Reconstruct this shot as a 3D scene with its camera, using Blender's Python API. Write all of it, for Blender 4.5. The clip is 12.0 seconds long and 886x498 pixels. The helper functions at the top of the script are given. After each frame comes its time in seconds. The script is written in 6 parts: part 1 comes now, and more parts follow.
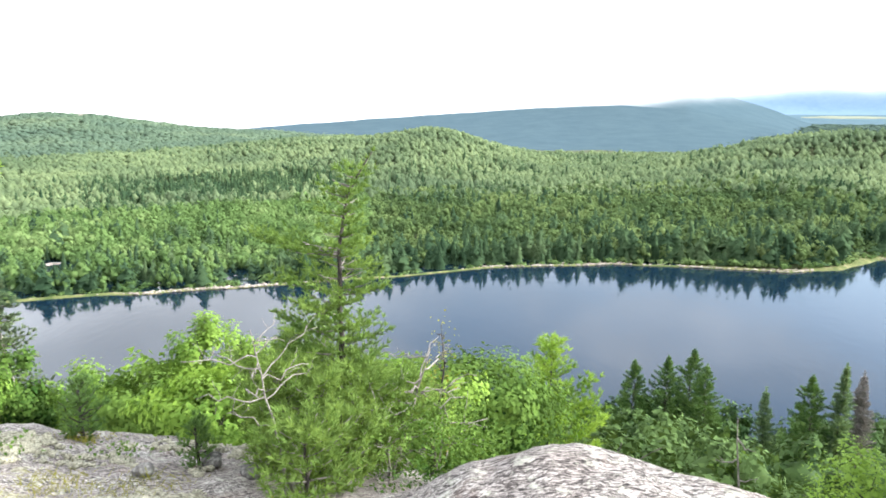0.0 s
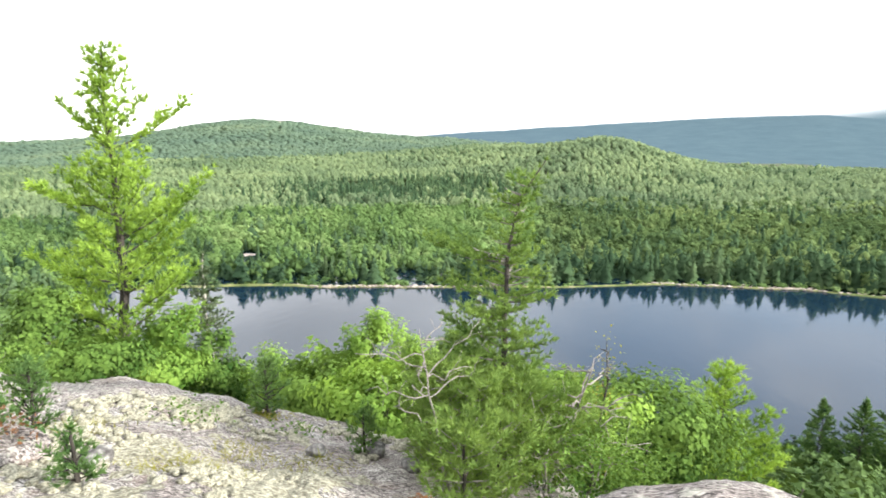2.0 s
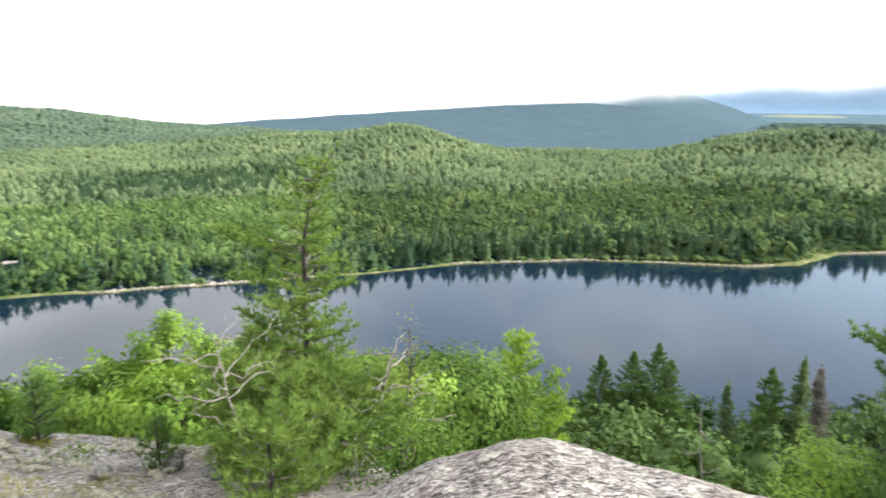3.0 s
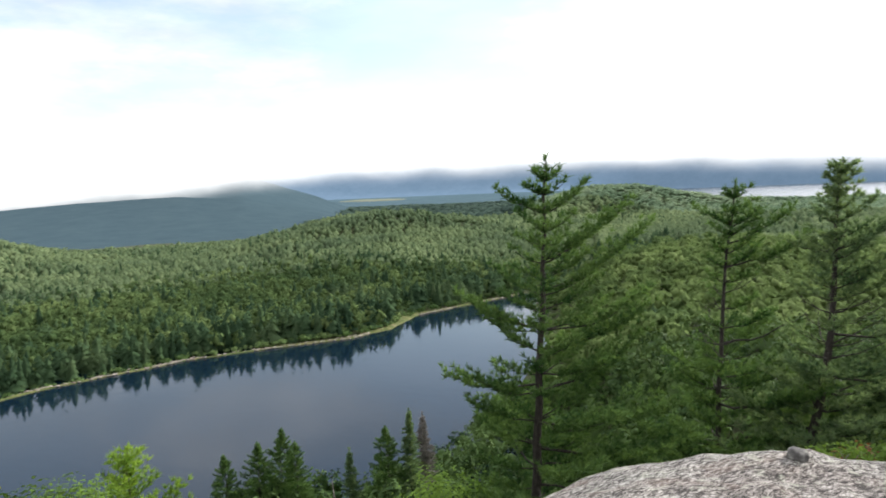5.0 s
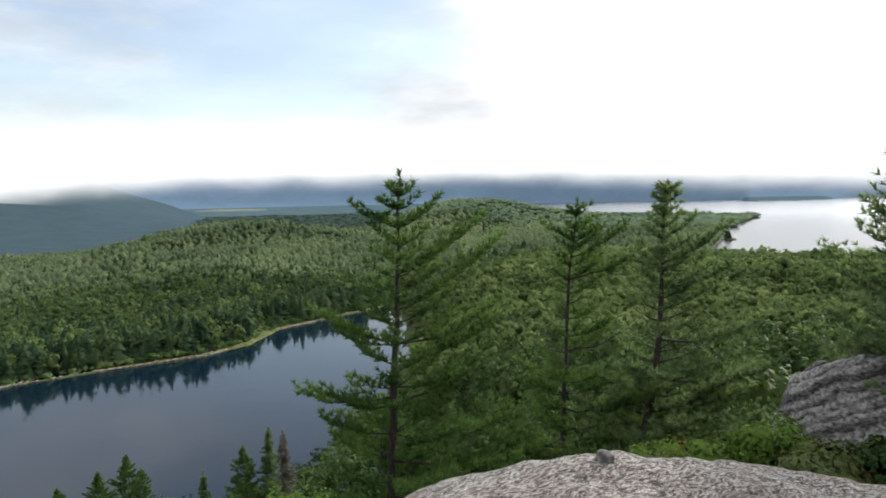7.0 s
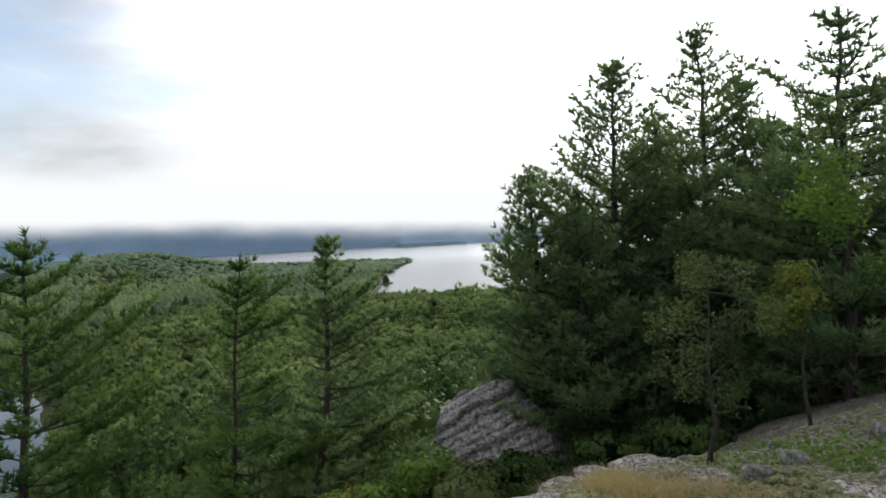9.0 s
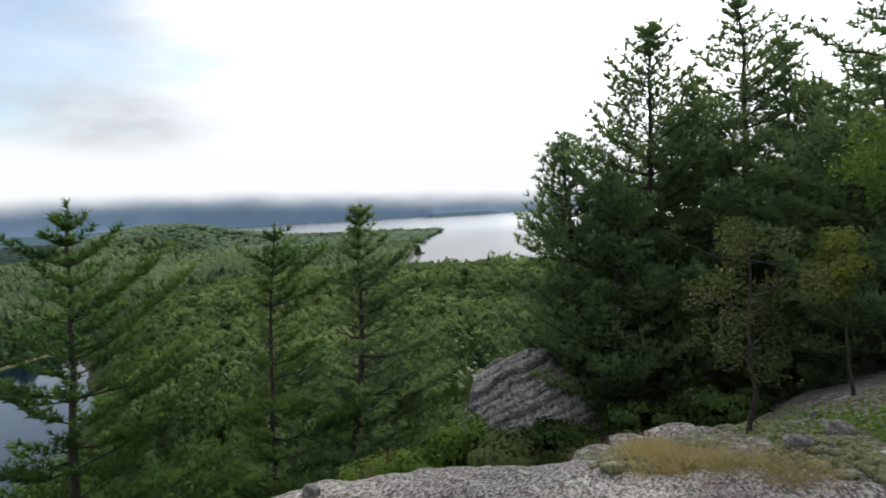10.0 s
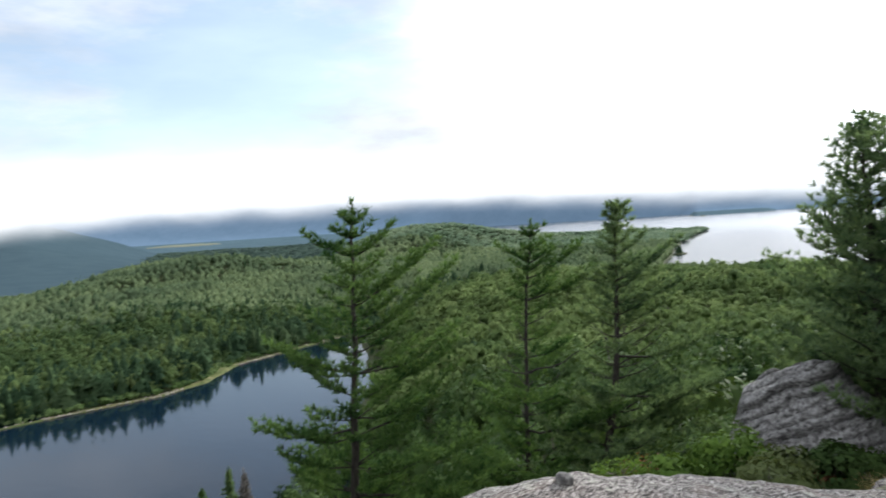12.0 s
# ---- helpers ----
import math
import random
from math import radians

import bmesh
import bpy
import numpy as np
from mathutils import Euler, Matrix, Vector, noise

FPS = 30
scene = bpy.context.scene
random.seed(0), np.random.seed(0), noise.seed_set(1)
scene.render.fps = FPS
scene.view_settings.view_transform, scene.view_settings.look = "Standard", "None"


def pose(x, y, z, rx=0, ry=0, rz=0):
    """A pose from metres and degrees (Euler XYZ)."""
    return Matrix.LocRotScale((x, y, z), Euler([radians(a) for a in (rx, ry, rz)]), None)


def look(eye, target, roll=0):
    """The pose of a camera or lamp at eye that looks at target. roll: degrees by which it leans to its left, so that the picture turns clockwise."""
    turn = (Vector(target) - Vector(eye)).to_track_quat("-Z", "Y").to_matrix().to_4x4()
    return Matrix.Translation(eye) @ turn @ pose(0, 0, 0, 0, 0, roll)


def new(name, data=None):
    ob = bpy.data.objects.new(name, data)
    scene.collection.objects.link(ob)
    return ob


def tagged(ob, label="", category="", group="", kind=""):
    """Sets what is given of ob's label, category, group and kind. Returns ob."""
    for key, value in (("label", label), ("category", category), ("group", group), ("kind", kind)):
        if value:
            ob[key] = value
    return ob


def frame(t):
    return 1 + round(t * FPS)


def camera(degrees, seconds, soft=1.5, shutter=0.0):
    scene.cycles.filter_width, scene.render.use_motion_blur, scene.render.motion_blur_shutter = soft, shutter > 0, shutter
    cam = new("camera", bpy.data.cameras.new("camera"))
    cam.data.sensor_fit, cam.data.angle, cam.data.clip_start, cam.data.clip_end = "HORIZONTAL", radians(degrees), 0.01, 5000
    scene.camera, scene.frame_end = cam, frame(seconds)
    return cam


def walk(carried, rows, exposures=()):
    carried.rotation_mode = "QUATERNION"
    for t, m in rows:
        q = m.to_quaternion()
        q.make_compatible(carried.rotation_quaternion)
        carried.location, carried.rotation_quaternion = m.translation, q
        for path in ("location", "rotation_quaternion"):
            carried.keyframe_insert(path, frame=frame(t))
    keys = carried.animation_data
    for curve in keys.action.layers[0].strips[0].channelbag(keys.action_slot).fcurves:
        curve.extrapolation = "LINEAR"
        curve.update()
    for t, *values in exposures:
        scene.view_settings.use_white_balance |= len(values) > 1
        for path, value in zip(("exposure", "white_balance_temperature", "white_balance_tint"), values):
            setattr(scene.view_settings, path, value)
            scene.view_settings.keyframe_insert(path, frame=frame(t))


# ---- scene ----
cam = camera(67.65, 12.0, soft=1.7, shutter=0.2)
PATH = [
    (0.0, 0.000, 0.000, 1.600, 78.11, 0.08, -0.02),
    (0.5, -0.014, -0.021, 1.608, 78.01, -0.37, 4.42),
    (1.0, -0.039, -0.016, 1.611, 78.56, -0.29, 12.88),
    (1.5, -0.038, -0.021, 1.606, 78.91, -0.11, 18.00),
    (2.0, -0.028, -0.015, 1.606, 78.80, -0.24, 14.58),
    (2.5, -0.005, -0.014, 1.604, 78.45, -0.32, 7.52),
    (3.0, 0.023, 0.033, 1.583, 77.83, -0.30, -2.72),
    (3.5, -0.026, 0.259, 1.468, 78.19, -1.05, -18.44),
    (5.3, 0.039, 0.206, 1.407, 86.02, 2.90, -42.08),
    (5.5, 0.022, 0.173, 1.409, 86.01, 2.62, -45.80),
    (6.0, 0.078, 0.123, 1.451, 87.15, 2.31, -46.57),
    (6.5, 0.150, 0.099, 1.437, 85.56, 0.74, -45.59),
    (8.5, 0.163, -0.021, 1.520, 89.46, 4.77, -71.18),
    (9.0, 0.131, -0.023, 1.548, 88.96, 2.78, -76.90),
    (9.5, 0.174, -0.018, 1.548, 87.10, 1.80, -79.03),
    (10.0, 0.166, 0.007, 1.529, 86.49, 3.14, -74.17),
    (10.5, 0.169, 0.037, 1.446, 88.12, 5.80, -68.45),
    (11.0, 0.210, 0.043, 1.437, 84.60, 7.00, -67.15),
    (11.5, 0.198, 0.066, 1.481, 88.11, 5.36, -62.93),
    (12.0, 0.220, 0.045, 1.445, 87.69, 3.54, -52.30),
]
walk(cam, [(t, pose(x, y, z, rx, ry, rz)) for t, x, y, z, rx, ry, rz in PATH],
     [(0.0, 1.6, 6350, 10), (1.5, 1.55, 6550, 10), (2.5, 1.35, 6600, 10), (3.7, 1.1, 6600, 10), (5.3, 0.35, 6550, 10), (6.5, 0.15, 6550, 10),
      (8.5, -0.05, 6500, 10), (9.5, -0.2, 6450, 10), (10.5, 0.0, 6350, 10), (12.0, 0.2, 6250, 10)])

# ---- world, sun ----
SUN_AZ, SUN_EL = 97.0, 23.0     # clockwise from the first view, degrees
world = bpy.data.worlds.new("world")
scene.world = world
world.use_nodes = True


def build_world():
    nt = world.node_tree
    n, l = nt.nodes, nt.links
    n.clear()
    out = n.new("ShaderNodeOutputWorld")
    bg = n.new("ShaderNodeBackground")
    sky = n.new("ShaderNodeTexSky")
    sky.sky_type = "NISHITA"
    sky.sun_disc = False
    sky.sun_elevation = radians(SUN_EL)
    sky.sun_rotation = radians(SUN_AZ)
    sky.dust_density = 0.7
    scale = n.new("ShaderNodeVectorMath")
    scale.operation = "SCALE"
    scale.inputs["Scale"].default_value = 0.19
    l.new(sky.outputs[0], scale.inputs[0])
    co = n.new("ShaderNodeTexCoord")
    mp = n.new("ShaderNodeMapping")
    mp.inputs["Scale"].default_value = (1.0, 1.0, 3.2)
    l.new(co.outputs["Generated"], mp.inputs[0])
    ns = n.new("ShaderNodeTexNoise")
    ns.inputs["Scale"].default_value = 2.6
    ns.inputs["Detail"].default_value = 7.0
    ns.inputs["Roughness"].default_value = 0.62
    l.new(mp.outputs[0], ns.inputs["Vector"])
    # thin place in the cloud deck
    hole = n.new("ShaderNodeVectorMath")
    hole.operation = "DOT_PRODUCT"
    a, e = radians(19), radians(19)
    hole.inputs[1].default_value = (math.sin(a) * math.cos(e), math.cos(a) * math.cos(e), math.sin(e))
    l.new(co.outputs["Generated"], hole.inputs[0])
    hm = n.new("ShaderNodeMapRange")
    hm.interpolation_type = "SMOOTHSTEP"
    hm.inputs["From Min"].default_value = 0.85
    hm.inputs["From Max"].default_value = 0.985
    hm.inputs["To Min"].default_value = 0.0
    hm.inputs["To Max"].default_value = 0.28
    l.new(hole.outputs["Value"], hm.inputs[0])
    hole2 = n.new("ShaderNodeVectorMath")
    hole2.operation = "DOT_PRODUCT"
    a, e = radians(44), radians(20)
    hole2.inputs[1].default_value = (math.sin(a) * math.cos(e), math.cos(a) * math.cos(e), math.sin(e))
    l.new(co.outputs["Generated"], hole2.inputs[0])
    hm2 = n.new("ShaderNodeMapRange")
    hm2.interpolation_type = "SMOOTHSTEP"
    hm2.inputs["From Min"].default_value = 0.93
    hm2.inputs["From Max"].default_value = 0.995
    hm2.inputs["To Max"].default_value = 0.12
    l.new(hole2.outputs["Value"], hm2.inputs[0])
    both = n.new("ShaderNodeMath")
    l.new(hm.outputs[0], both.inputs[0])
    l.new(hm2.outputs[0], both.inputs[1])
    sub = n.new("ShaderNodeMath")
    sub.operation = "SUBTRACT"
    l.new(ns.outputs["Fac"], sub.inputs[0])
    l.new(both.outputs[0], sub.inputs[1])
    ramp = n.new("ShaderNodeMapRange")
    ramp.inputs["From Min"].default_value = 0.16
    ramp.inputs["From Max"].default_value = 0.42
    ramp.inputs["To Min"].default_value = 0.3
    l.new(sub.outputs[0], ramp.inputs[0])
    # cloud brightness: white towards the veiled sun, greyer away
    toward = n.new("ShaderNodeVectorMath")
    toward.operation = "DOT_PRODUCT"
    a, e = radians(SUN_AZ), radians(SUN_EL)
    toward.inputs[1].default_value = (math.sin(a) * math.cos(e), math.cos(a) * math.cos(e), math.sin(e))
    l.new(co.outputs["Generated"], toward.inputs[0])
    tm = n.new("ShaderNodeMapRange")
    tm.interpolation_type = "SMOOTHSTEP"
    tm.inputs["From Min"].default_value = 0.68
    tm.inputs["From Max"].default_value = 1.0
    tm.inputs["To Min"].default_value = 0.96
    tm.inputs["To Max"].default_value = 2.8
    l.new(toward.outputs["Value"], tm.inputs[0])
    ns2 = n.new("ShaderNodeTexNoise")
    ns2.inputs["Scale"].default_value = 4.0
    ns2.inputs["Detail"].default_value = 5.0
    l.new(mp.outputs[0], ns2.inputs["Vector"])
    gm = n.new("ShaderNodeMapRange")
    gm.inputs["From Min"].default_value = 0.35
    gm.inputs["From Max"].default_value = 0.65
    gm.inputs["To Min"].default_value = 0.74
    gm.inputs["To Max"].default_value = 1.16
    l.new(ns2.outputs["Fac"], gm.inputs[0])
    mul = n.new("ShaderNodeMath")
    mul.operation = "MULTIPLY"
    l.new(tm.outputs[0], mul.inputs[0])
    l.new(gm.outputs[0], mul.inputs[1])
    cloud = n.new("ShaderNodeVectorMath")
    cloud.operation = "SCALE"
    cloud.inputs[0].default_value = (0.97, 0.99, 1.03)
    l.new(mul.outputs[0], cloud.inputs["Scale"])
    mix = n.new("ShaderNodeMix")
    mix.data_type = "RGBA"
    l.new(ramp.outputs[0], mix.inputs["Factor"])
    l.new(scale.outputs[0], mix.inputs["A"])
    l.new(cloud.outputs[0], mix.inputs["B"])
    l.new(mix.outputs["Result"], bg.inputs["Color"])
    bg.inputs["Strength"].default_value = 1.0
    l.new(bg.outputs[0], out.inputs["Surface"])


build_world()
sun_data = bpy.data.lights.new("sun", "SUN")
sun_data.energy, sun_data.angle, sun_data.color = 3.3, radians(2.0), (1.0, 0.95, 0.86)
sun = new("sun", sun_data)
_a, _e = radians(SUN_AZ), radians(SUN_EL)
sun.matrix_world = look((60 * math.sin(_a) * math.cos(_e), 60 * math.cos(_a) * math.cos(_e), 60 * math.sin(_e)), (0, 0, 0))
tagged(sun, "veiled late-summer sun behind thin cloud", "sun", kind="structure")

# ---- noise ----


def lattice(ix, iy, seed):
    h = np.sin(ix * 127.1 + iy * 311.7 + seed * 74.7) * 43758.5453
    return h - np.floor(h)


def vnoise(x, y, seed=0):
    ix, iy = np.floor(x), np.floor(y)
    fx, fy = x - ix, y - iy
    fx, fy = fx * fx * (3 - 2 * fx), fy * fy * (3 - 2 * fy)
    a, b = lattice(ix, iy, seed), lattice(ix + 1, iy, seed)
    c, d = lattice(ix, iy + 1, seed), lattice(ix + 1, iy + 1, seed)
    return (a * (1 - fx) + b * fx) * (1 - fy) + (c * (1 - fx) + d * fx) * fy - 0.5


def fbm(x, y, octaves=4, seed=0):
    v, amp = 0.0, 1.0
    for k in range(octaves):
        v = v + amp * vnoise(x * 2 ** k, y * 2 ** k, seed + k)
        amp *= 0.5
    return v


def sstep(a, b, x):
    t = np.clip((x - a) / (b - a), 0, 1)
    return t * t * (3 - 2 * t)


# ---- materials ----


def nodes_of(name):
    m = bpy.data.materials.new(name)
    m.use_nodes = True
    nt = m.node_tree
    nt.nodes.clear()
    out = nt.nodes.new("ShaderNodeOutputMaterial")
    return m, nt, nt.nodes, nt.links, out


def noise_node(nt, scale, detail=4.0, rough=0.55, stretch=None, turn=None):
    co = nt.nodes.new("ShaderNodeTexCoord")
    ns = nt.nodes.new("ShaderNodeTexNoise")
    ns.inputs["Scale"].default_value = scale
    ns.inputs["Detail"].default_value = detail
    ns.inputs["Roughness"].default_value = rough
    if stretch:
        mp = nt.nodes.new("ShaderNodeMapping")
        mp.inputs["Scale"].default_value = stretch
        if turn:
            mp.inputs["Rotation"].default_value = turn
        nt.links.new(co.outputs["Object"], mp.inputs[0])
        nt.links.new(mp.outputs[0], ns.inputs["Vector"])
    else:
        nt.links.new(co.outputs["Object"], ns.inputs["Vector"])
    return ns


def ramp_node(nt, src, stops):
    r = nt.nodes.new("ShaderNodeValToRGB")
    el = r.color_ramp.elements
    while len(el) < len(stops):
        el.new(0.5)
    for e, (p, c) in zip(el, stops):
        e.position = p
        e.color = (*c, 1)
    nt.links.new(src, r.inputs[0])
    return r


def mix_node(nt, a, b, fac, mode="MIX"):
    m = nt.nodes.new("ShaderNodeMix")
    m.data_type = "RGBA"
    m.blend_type = mode
    for sock, v in (("Factor", fac), ("A", a), ("B", b)):
        if hasattr(v, "is_linked"):
            nt.links.new(v, m.inputs[sock])
        elif sock == "Factor":
            m.inputs["Factor"].default_value = v
        else:
            m.inputs[sock].default_value = (*v, 1)
    return m.outputs["Result"]


def leaf_material(name, dark, light, patch=0.35, trans=0.35, gloss=0.03):
    """Leaves and needles: light comes through them; colour varies leaf by leaf and in patches."""
    m, nt, n, l, out = nodes_of(name)
    geo = n.new("ShaderNodeNewGeometry")
    ns = n.new("ShaderNodeTexNoise")
    ns.inputs["Scale"].default_value = patch
    ns.inputs["Detail"].default_value = 3.0
    l.new(geo.outputs["Position"], ns.inputs["Vector"])
    add = n.new("ShaderNodeMath")
    add.operation = "MULTIPLY_ADD"
    l.new(geo.outputs["Random Per Island"], add.inputs[0])
    add.inputs[1].default_value = 0.2
    l.new(ns.outputs["Fac"], add.inputs[2])
    # each clump or tree keeps its own tone; broadleaf clumps are paler higher up
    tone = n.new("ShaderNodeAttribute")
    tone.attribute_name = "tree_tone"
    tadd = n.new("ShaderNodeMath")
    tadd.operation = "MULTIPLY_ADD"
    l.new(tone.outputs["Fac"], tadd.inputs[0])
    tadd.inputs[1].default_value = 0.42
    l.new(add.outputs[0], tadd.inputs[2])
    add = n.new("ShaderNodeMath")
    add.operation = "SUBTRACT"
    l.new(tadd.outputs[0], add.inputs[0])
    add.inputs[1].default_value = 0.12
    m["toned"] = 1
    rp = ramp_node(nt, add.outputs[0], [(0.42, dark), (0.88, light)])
    col = rp.outputs[0]
    d = n.new("ShaderNodeBsdfPrincipled")
    d.inputs["Roughness"].default_value = 0.55
    d.inputs["Specular IOR Level"].default_value = gloss
    l.new(col, d.inputs["Base Color"])
    t = n.new("ShaderNodeBsdfTranslucent")
    bright = n.new("ShaderNodeMix")
    bright.data_type = "RGBA"
    bright.blend_type = "MULTIPLY"
    bright.inputs["Factor"].default_value = 1.0
    bright.inputs["B"].default_value = (1.35, 1.3, 0.8, 1)
    l.new(col, bright.inputs["A"])
    l.new(bright.outputs["Result"], t.inputs["Color"])
    mx = n.new("ShaderNodeMixShader")
    mx.inputs[0].default_value = trans
    l.new(d.outputs[0], mx.inputs[1])
    l.new(t.outputs[0], mx.inputs[2])
    l.new(mx.outputs[0], out.inputs[0])
    return m


def mix_fac(nt, src, k):
    q = nt.nodes.new("ShaderNodeMath")
    q.operation = "MULTIPLY"
    nt.links.new(src, q.inputs[0])
    q.inputs[1].default_value = k
    return q.outputs[0]


def canopy_material(name, dark, mid, light, patch, grain, bump=0.6):
    """Crowns seen from afar: leafy grain, tree-by-tree tint."""
    m, nt, n, l, out = nodes_of(name)
    geo = n.new("ShaderNodeNewGeometry")
    ns = n.new("ShaderNodeTexNoise")
    ns.inputs["Scale"].default_value = grain
    ns.inputs["Detail"].default_value = 4.0
    ns.inputs["Roughness"].default_value = 0.7
    l.new(geo.outputs["Position"], ns.inputs["Vector"])
    big = n.new("ShaderNodeTexNoise")
    big.inputs["Scale"].default_value = patch
    big.inputs["Detail"].default_value = 2.0
    l.new(geo.outputs["Position"], big.inputs["Vector"])
    a = n.new("ShaderNodeMath")
    a.operation = "MULTIPLY_ADD"
    tone = n.new("ShaderNodeAttribute")
    tone.attribute_name = "tree_tone"
    l.new(tone.outputs["Fac"], a.inputs[0])
    a.inputs[1].default_value = 0.2
    wide = n.new("ShaderNodeMapRange")
    wide.inputs["From Min"].default_value = 0.3
    wide.inputs["From Max"].default_value = 0.7
    wide.inputs["To Min"].default_value = 0.1
    wide.inputs["To Max"].default_value = 0.8
    l.new(big.outputs["Fac"], wide.inputs[0])
    l.new(wide.outputs[0], a.inputs[2])
    b = n.new("ShaderNodeMath")
    b.operation = "MULTIPLY_ADD"
    l.new(ns.outputs["Fac"], b.inputs[0])
    b.inputs[1].default_value = 0.3
    l.new(a.outputs[0], b.inputs[2])
    rp = ramp_node(nt, b.outputs[0], [(0.4, dark), (0.8, mid), (1.0, light)])
    d = n.new("ShaderNodeBsdfPrincipled")
    d.inputs["Roughness"].default_value = 0.85
    d.inputs["Specular IOR Level"].default_value = 0.04
    l.new(rp.outputs[0], d.inputs["Base Color"])
    bp = n.new("ShaderNodeBump")
    bp.inputs["Strength"].default_value = bump
    bp.inputs["Distance"].default_value = 0.8
    l.new(ns.outputs["Fac"], bp.inputs["Height"])
    l.new(bp.outputs[0], d.inputs["Normal"])
    t = n.new("ShaderNodeBsdfTranslucent")
    l.new(rp.outputs[0], t.inputs["Color"])
    mx = n.new("ShaderNodeMixShader")
    mx.inputs[0].default_value = 0.42
    l.new(d.outputs[0], mx.inputs[1])
    l.new(t.outputs[0], mx.inputs[2])
    l.new(mx.outputs[0], out.inputs[0])
    return m


def solid_material(name, stops, scale, rough=0.85, bump=0.3, dist=0.02, stretch=None, detail=6.0):
    m, nt, n, l, out = nodes_of(name)
    ns = noise_node(nt, scale, detail, 0.62, stretch)
    rp = ramp_node(nt, ns.outputs["Fac"], stops)
    d = n.new("ShaderNodeBsdfPrincipled")
    d.inputs["Roughness"].default_value = rough
    d.inputs["Specular IOR Level"].default_value = 0.25
    l.new(rp.outputs[0], d.inputs["Base Color"])
    bp = n.new("ShaderNodeBump")
    bp.inputs["Strength"].default_value = bump
    bp.inputs["Distance"].default_value = dist
    l.new(ns.outputs["Fac"], bp.inputs["Height"])
    l.new(bp.outputs[0], d.inputs["Normal"])
    l.new(d.outputs[0], out.inputs[0])
    return m


def rock_material(name, lichen=0.5, cell=(17, 50, 44)):
    """Weathered granite: a mosaic of pale lichen flakes parted by dark cracks, with rosy-brown and green stains."""
    m, nt, n, l, out = nodes_of(name)
    co = n.new("ShaderNodeTexCoord")
    warp = noise_node(nt, 6.0, 3.0, 0.6)
    add = n.new("ShaderNodeVectorMath")
    add.operation = "MULTIPLY_ADD"
    l.new(warp.outputs["Color"], add.inputs[0])
    add.inputs[1].default_value = (0.10, 0.10, 0.10)
    l.new(co.outputs["Object"], add.inputs[2])
    mp = n.new("ShaderNodeMapping")
    mp.inputs["Rotation"].default_value = (0.3, 0.2, 0.6)
    mp.inputs["Scale"].default_value = cell
    l.new(add.outputs[0], mp.inputs[0])
    edge = n.new("ShaderNodeTexVoronoi")
    edge.feature = "DISTANCE_TO_EDGE"
    edge.inputs["Scale"].default_value = 1.0
    l.new(mp.outputs[0], edge.inputs["Vector"])
    # crust drawn out along the grain of the rock
    grain = n.new("ShaderNodeTexNoise")
    grain.inputs["Scale"].default_value = 1.0
    grain.inputs["Detail"].default_value = 7.0
    grain.inputs["Roughness"].default_value = 0.68
    grain.inputs["Distortion"].default_value = 0.5
    l.new(mp.outputs[0], grain.inputs["Vector"])
    flecks = ramp_node(nt, grain.outputs["Fac"], [(0.39, (0.045, 0.042, 0.04)), (0.46, (0.17, 0.16, 0.155)), (0.51, (0.38, 0.37, 0.355)), (0.58, (0.62, 0.61, 0.59))])
    gap = ramp_node(nt, edge.outputs["Distance"], [(0.02, (0.3, 0.29, 0.29)), (0.14, (1, 1, 1))])
    base = mix_node(nt, flecks.outputs[0], gap.outputs[0], 0.75, "MULTIPLY")
    fine = noise_node(nt, 70.0, 4.0, 0.7)
    ftone = ramp_node(nt, fine.outputs["Fac"], [(0.3, (0.55, 0.54, 0.53)), (0.6, (1, 1, 1))])
    base = mix_node(nt, base, ftone.outputs[0], 0.8, "MULTIPLY")
    big = noise_node(nt, 1.3, 5.0, 0.6)
    tone = ramp_node(nt, big.outputs["Fac"], [(0.3, (0.5, 0.44, 0.42)), (0.5, (0.85, 0.8, 0.78)), (0.7, (1.0, 1.0, 0.97))])
    base = mix_node(nt, base, tone.outputs[0], 1.0, "MULTIPLY")
    stain = noise_node(nt, 2.7, 6.0, 0.65)
    smask = ramp_node(nt, stain.outputs["Fac"], [(0.54, (0, 0, 0)), (0.68, (1, 1, 1))])
    base = mix_node(nt, base, (0.2, 0.14, 0.115), mix_fac(nt, smask.outputs[0], 0.4))
    pale = noise_node(nt, 9.0, 5.0, 0.7)
    pmask = ramp_node(nt, pale.outputs["Fac"], [(0.56, (0, 0, 0)), (0.62, (1, 1, 1))])
    base = mix_node(nt, base, (0.5, 0.51, 0.42), mix_fac(nt, pmask.outputs[0], lichen))
    d = n.new("ShaderNodeBsdfPrincipled")
    d.inputs["Roughness"].default_value = 0.85
    d.inputs["Specular IOR Level"].default_value = 0.2
    l.new(base, d.inputs["Base Color"])
    bp = n.new("ShaderNodeBump")
    bp.inputs["Strength"].default_value = 0.7
    bp.inputs["Distance"].default_value = 0.02
    l.new(base, bp.inputs["Height"])
    l.new(bp.outputs[0], d.inputs["Normal"])
    l.new(d.outputs[0], out.inputs[0])
    return m


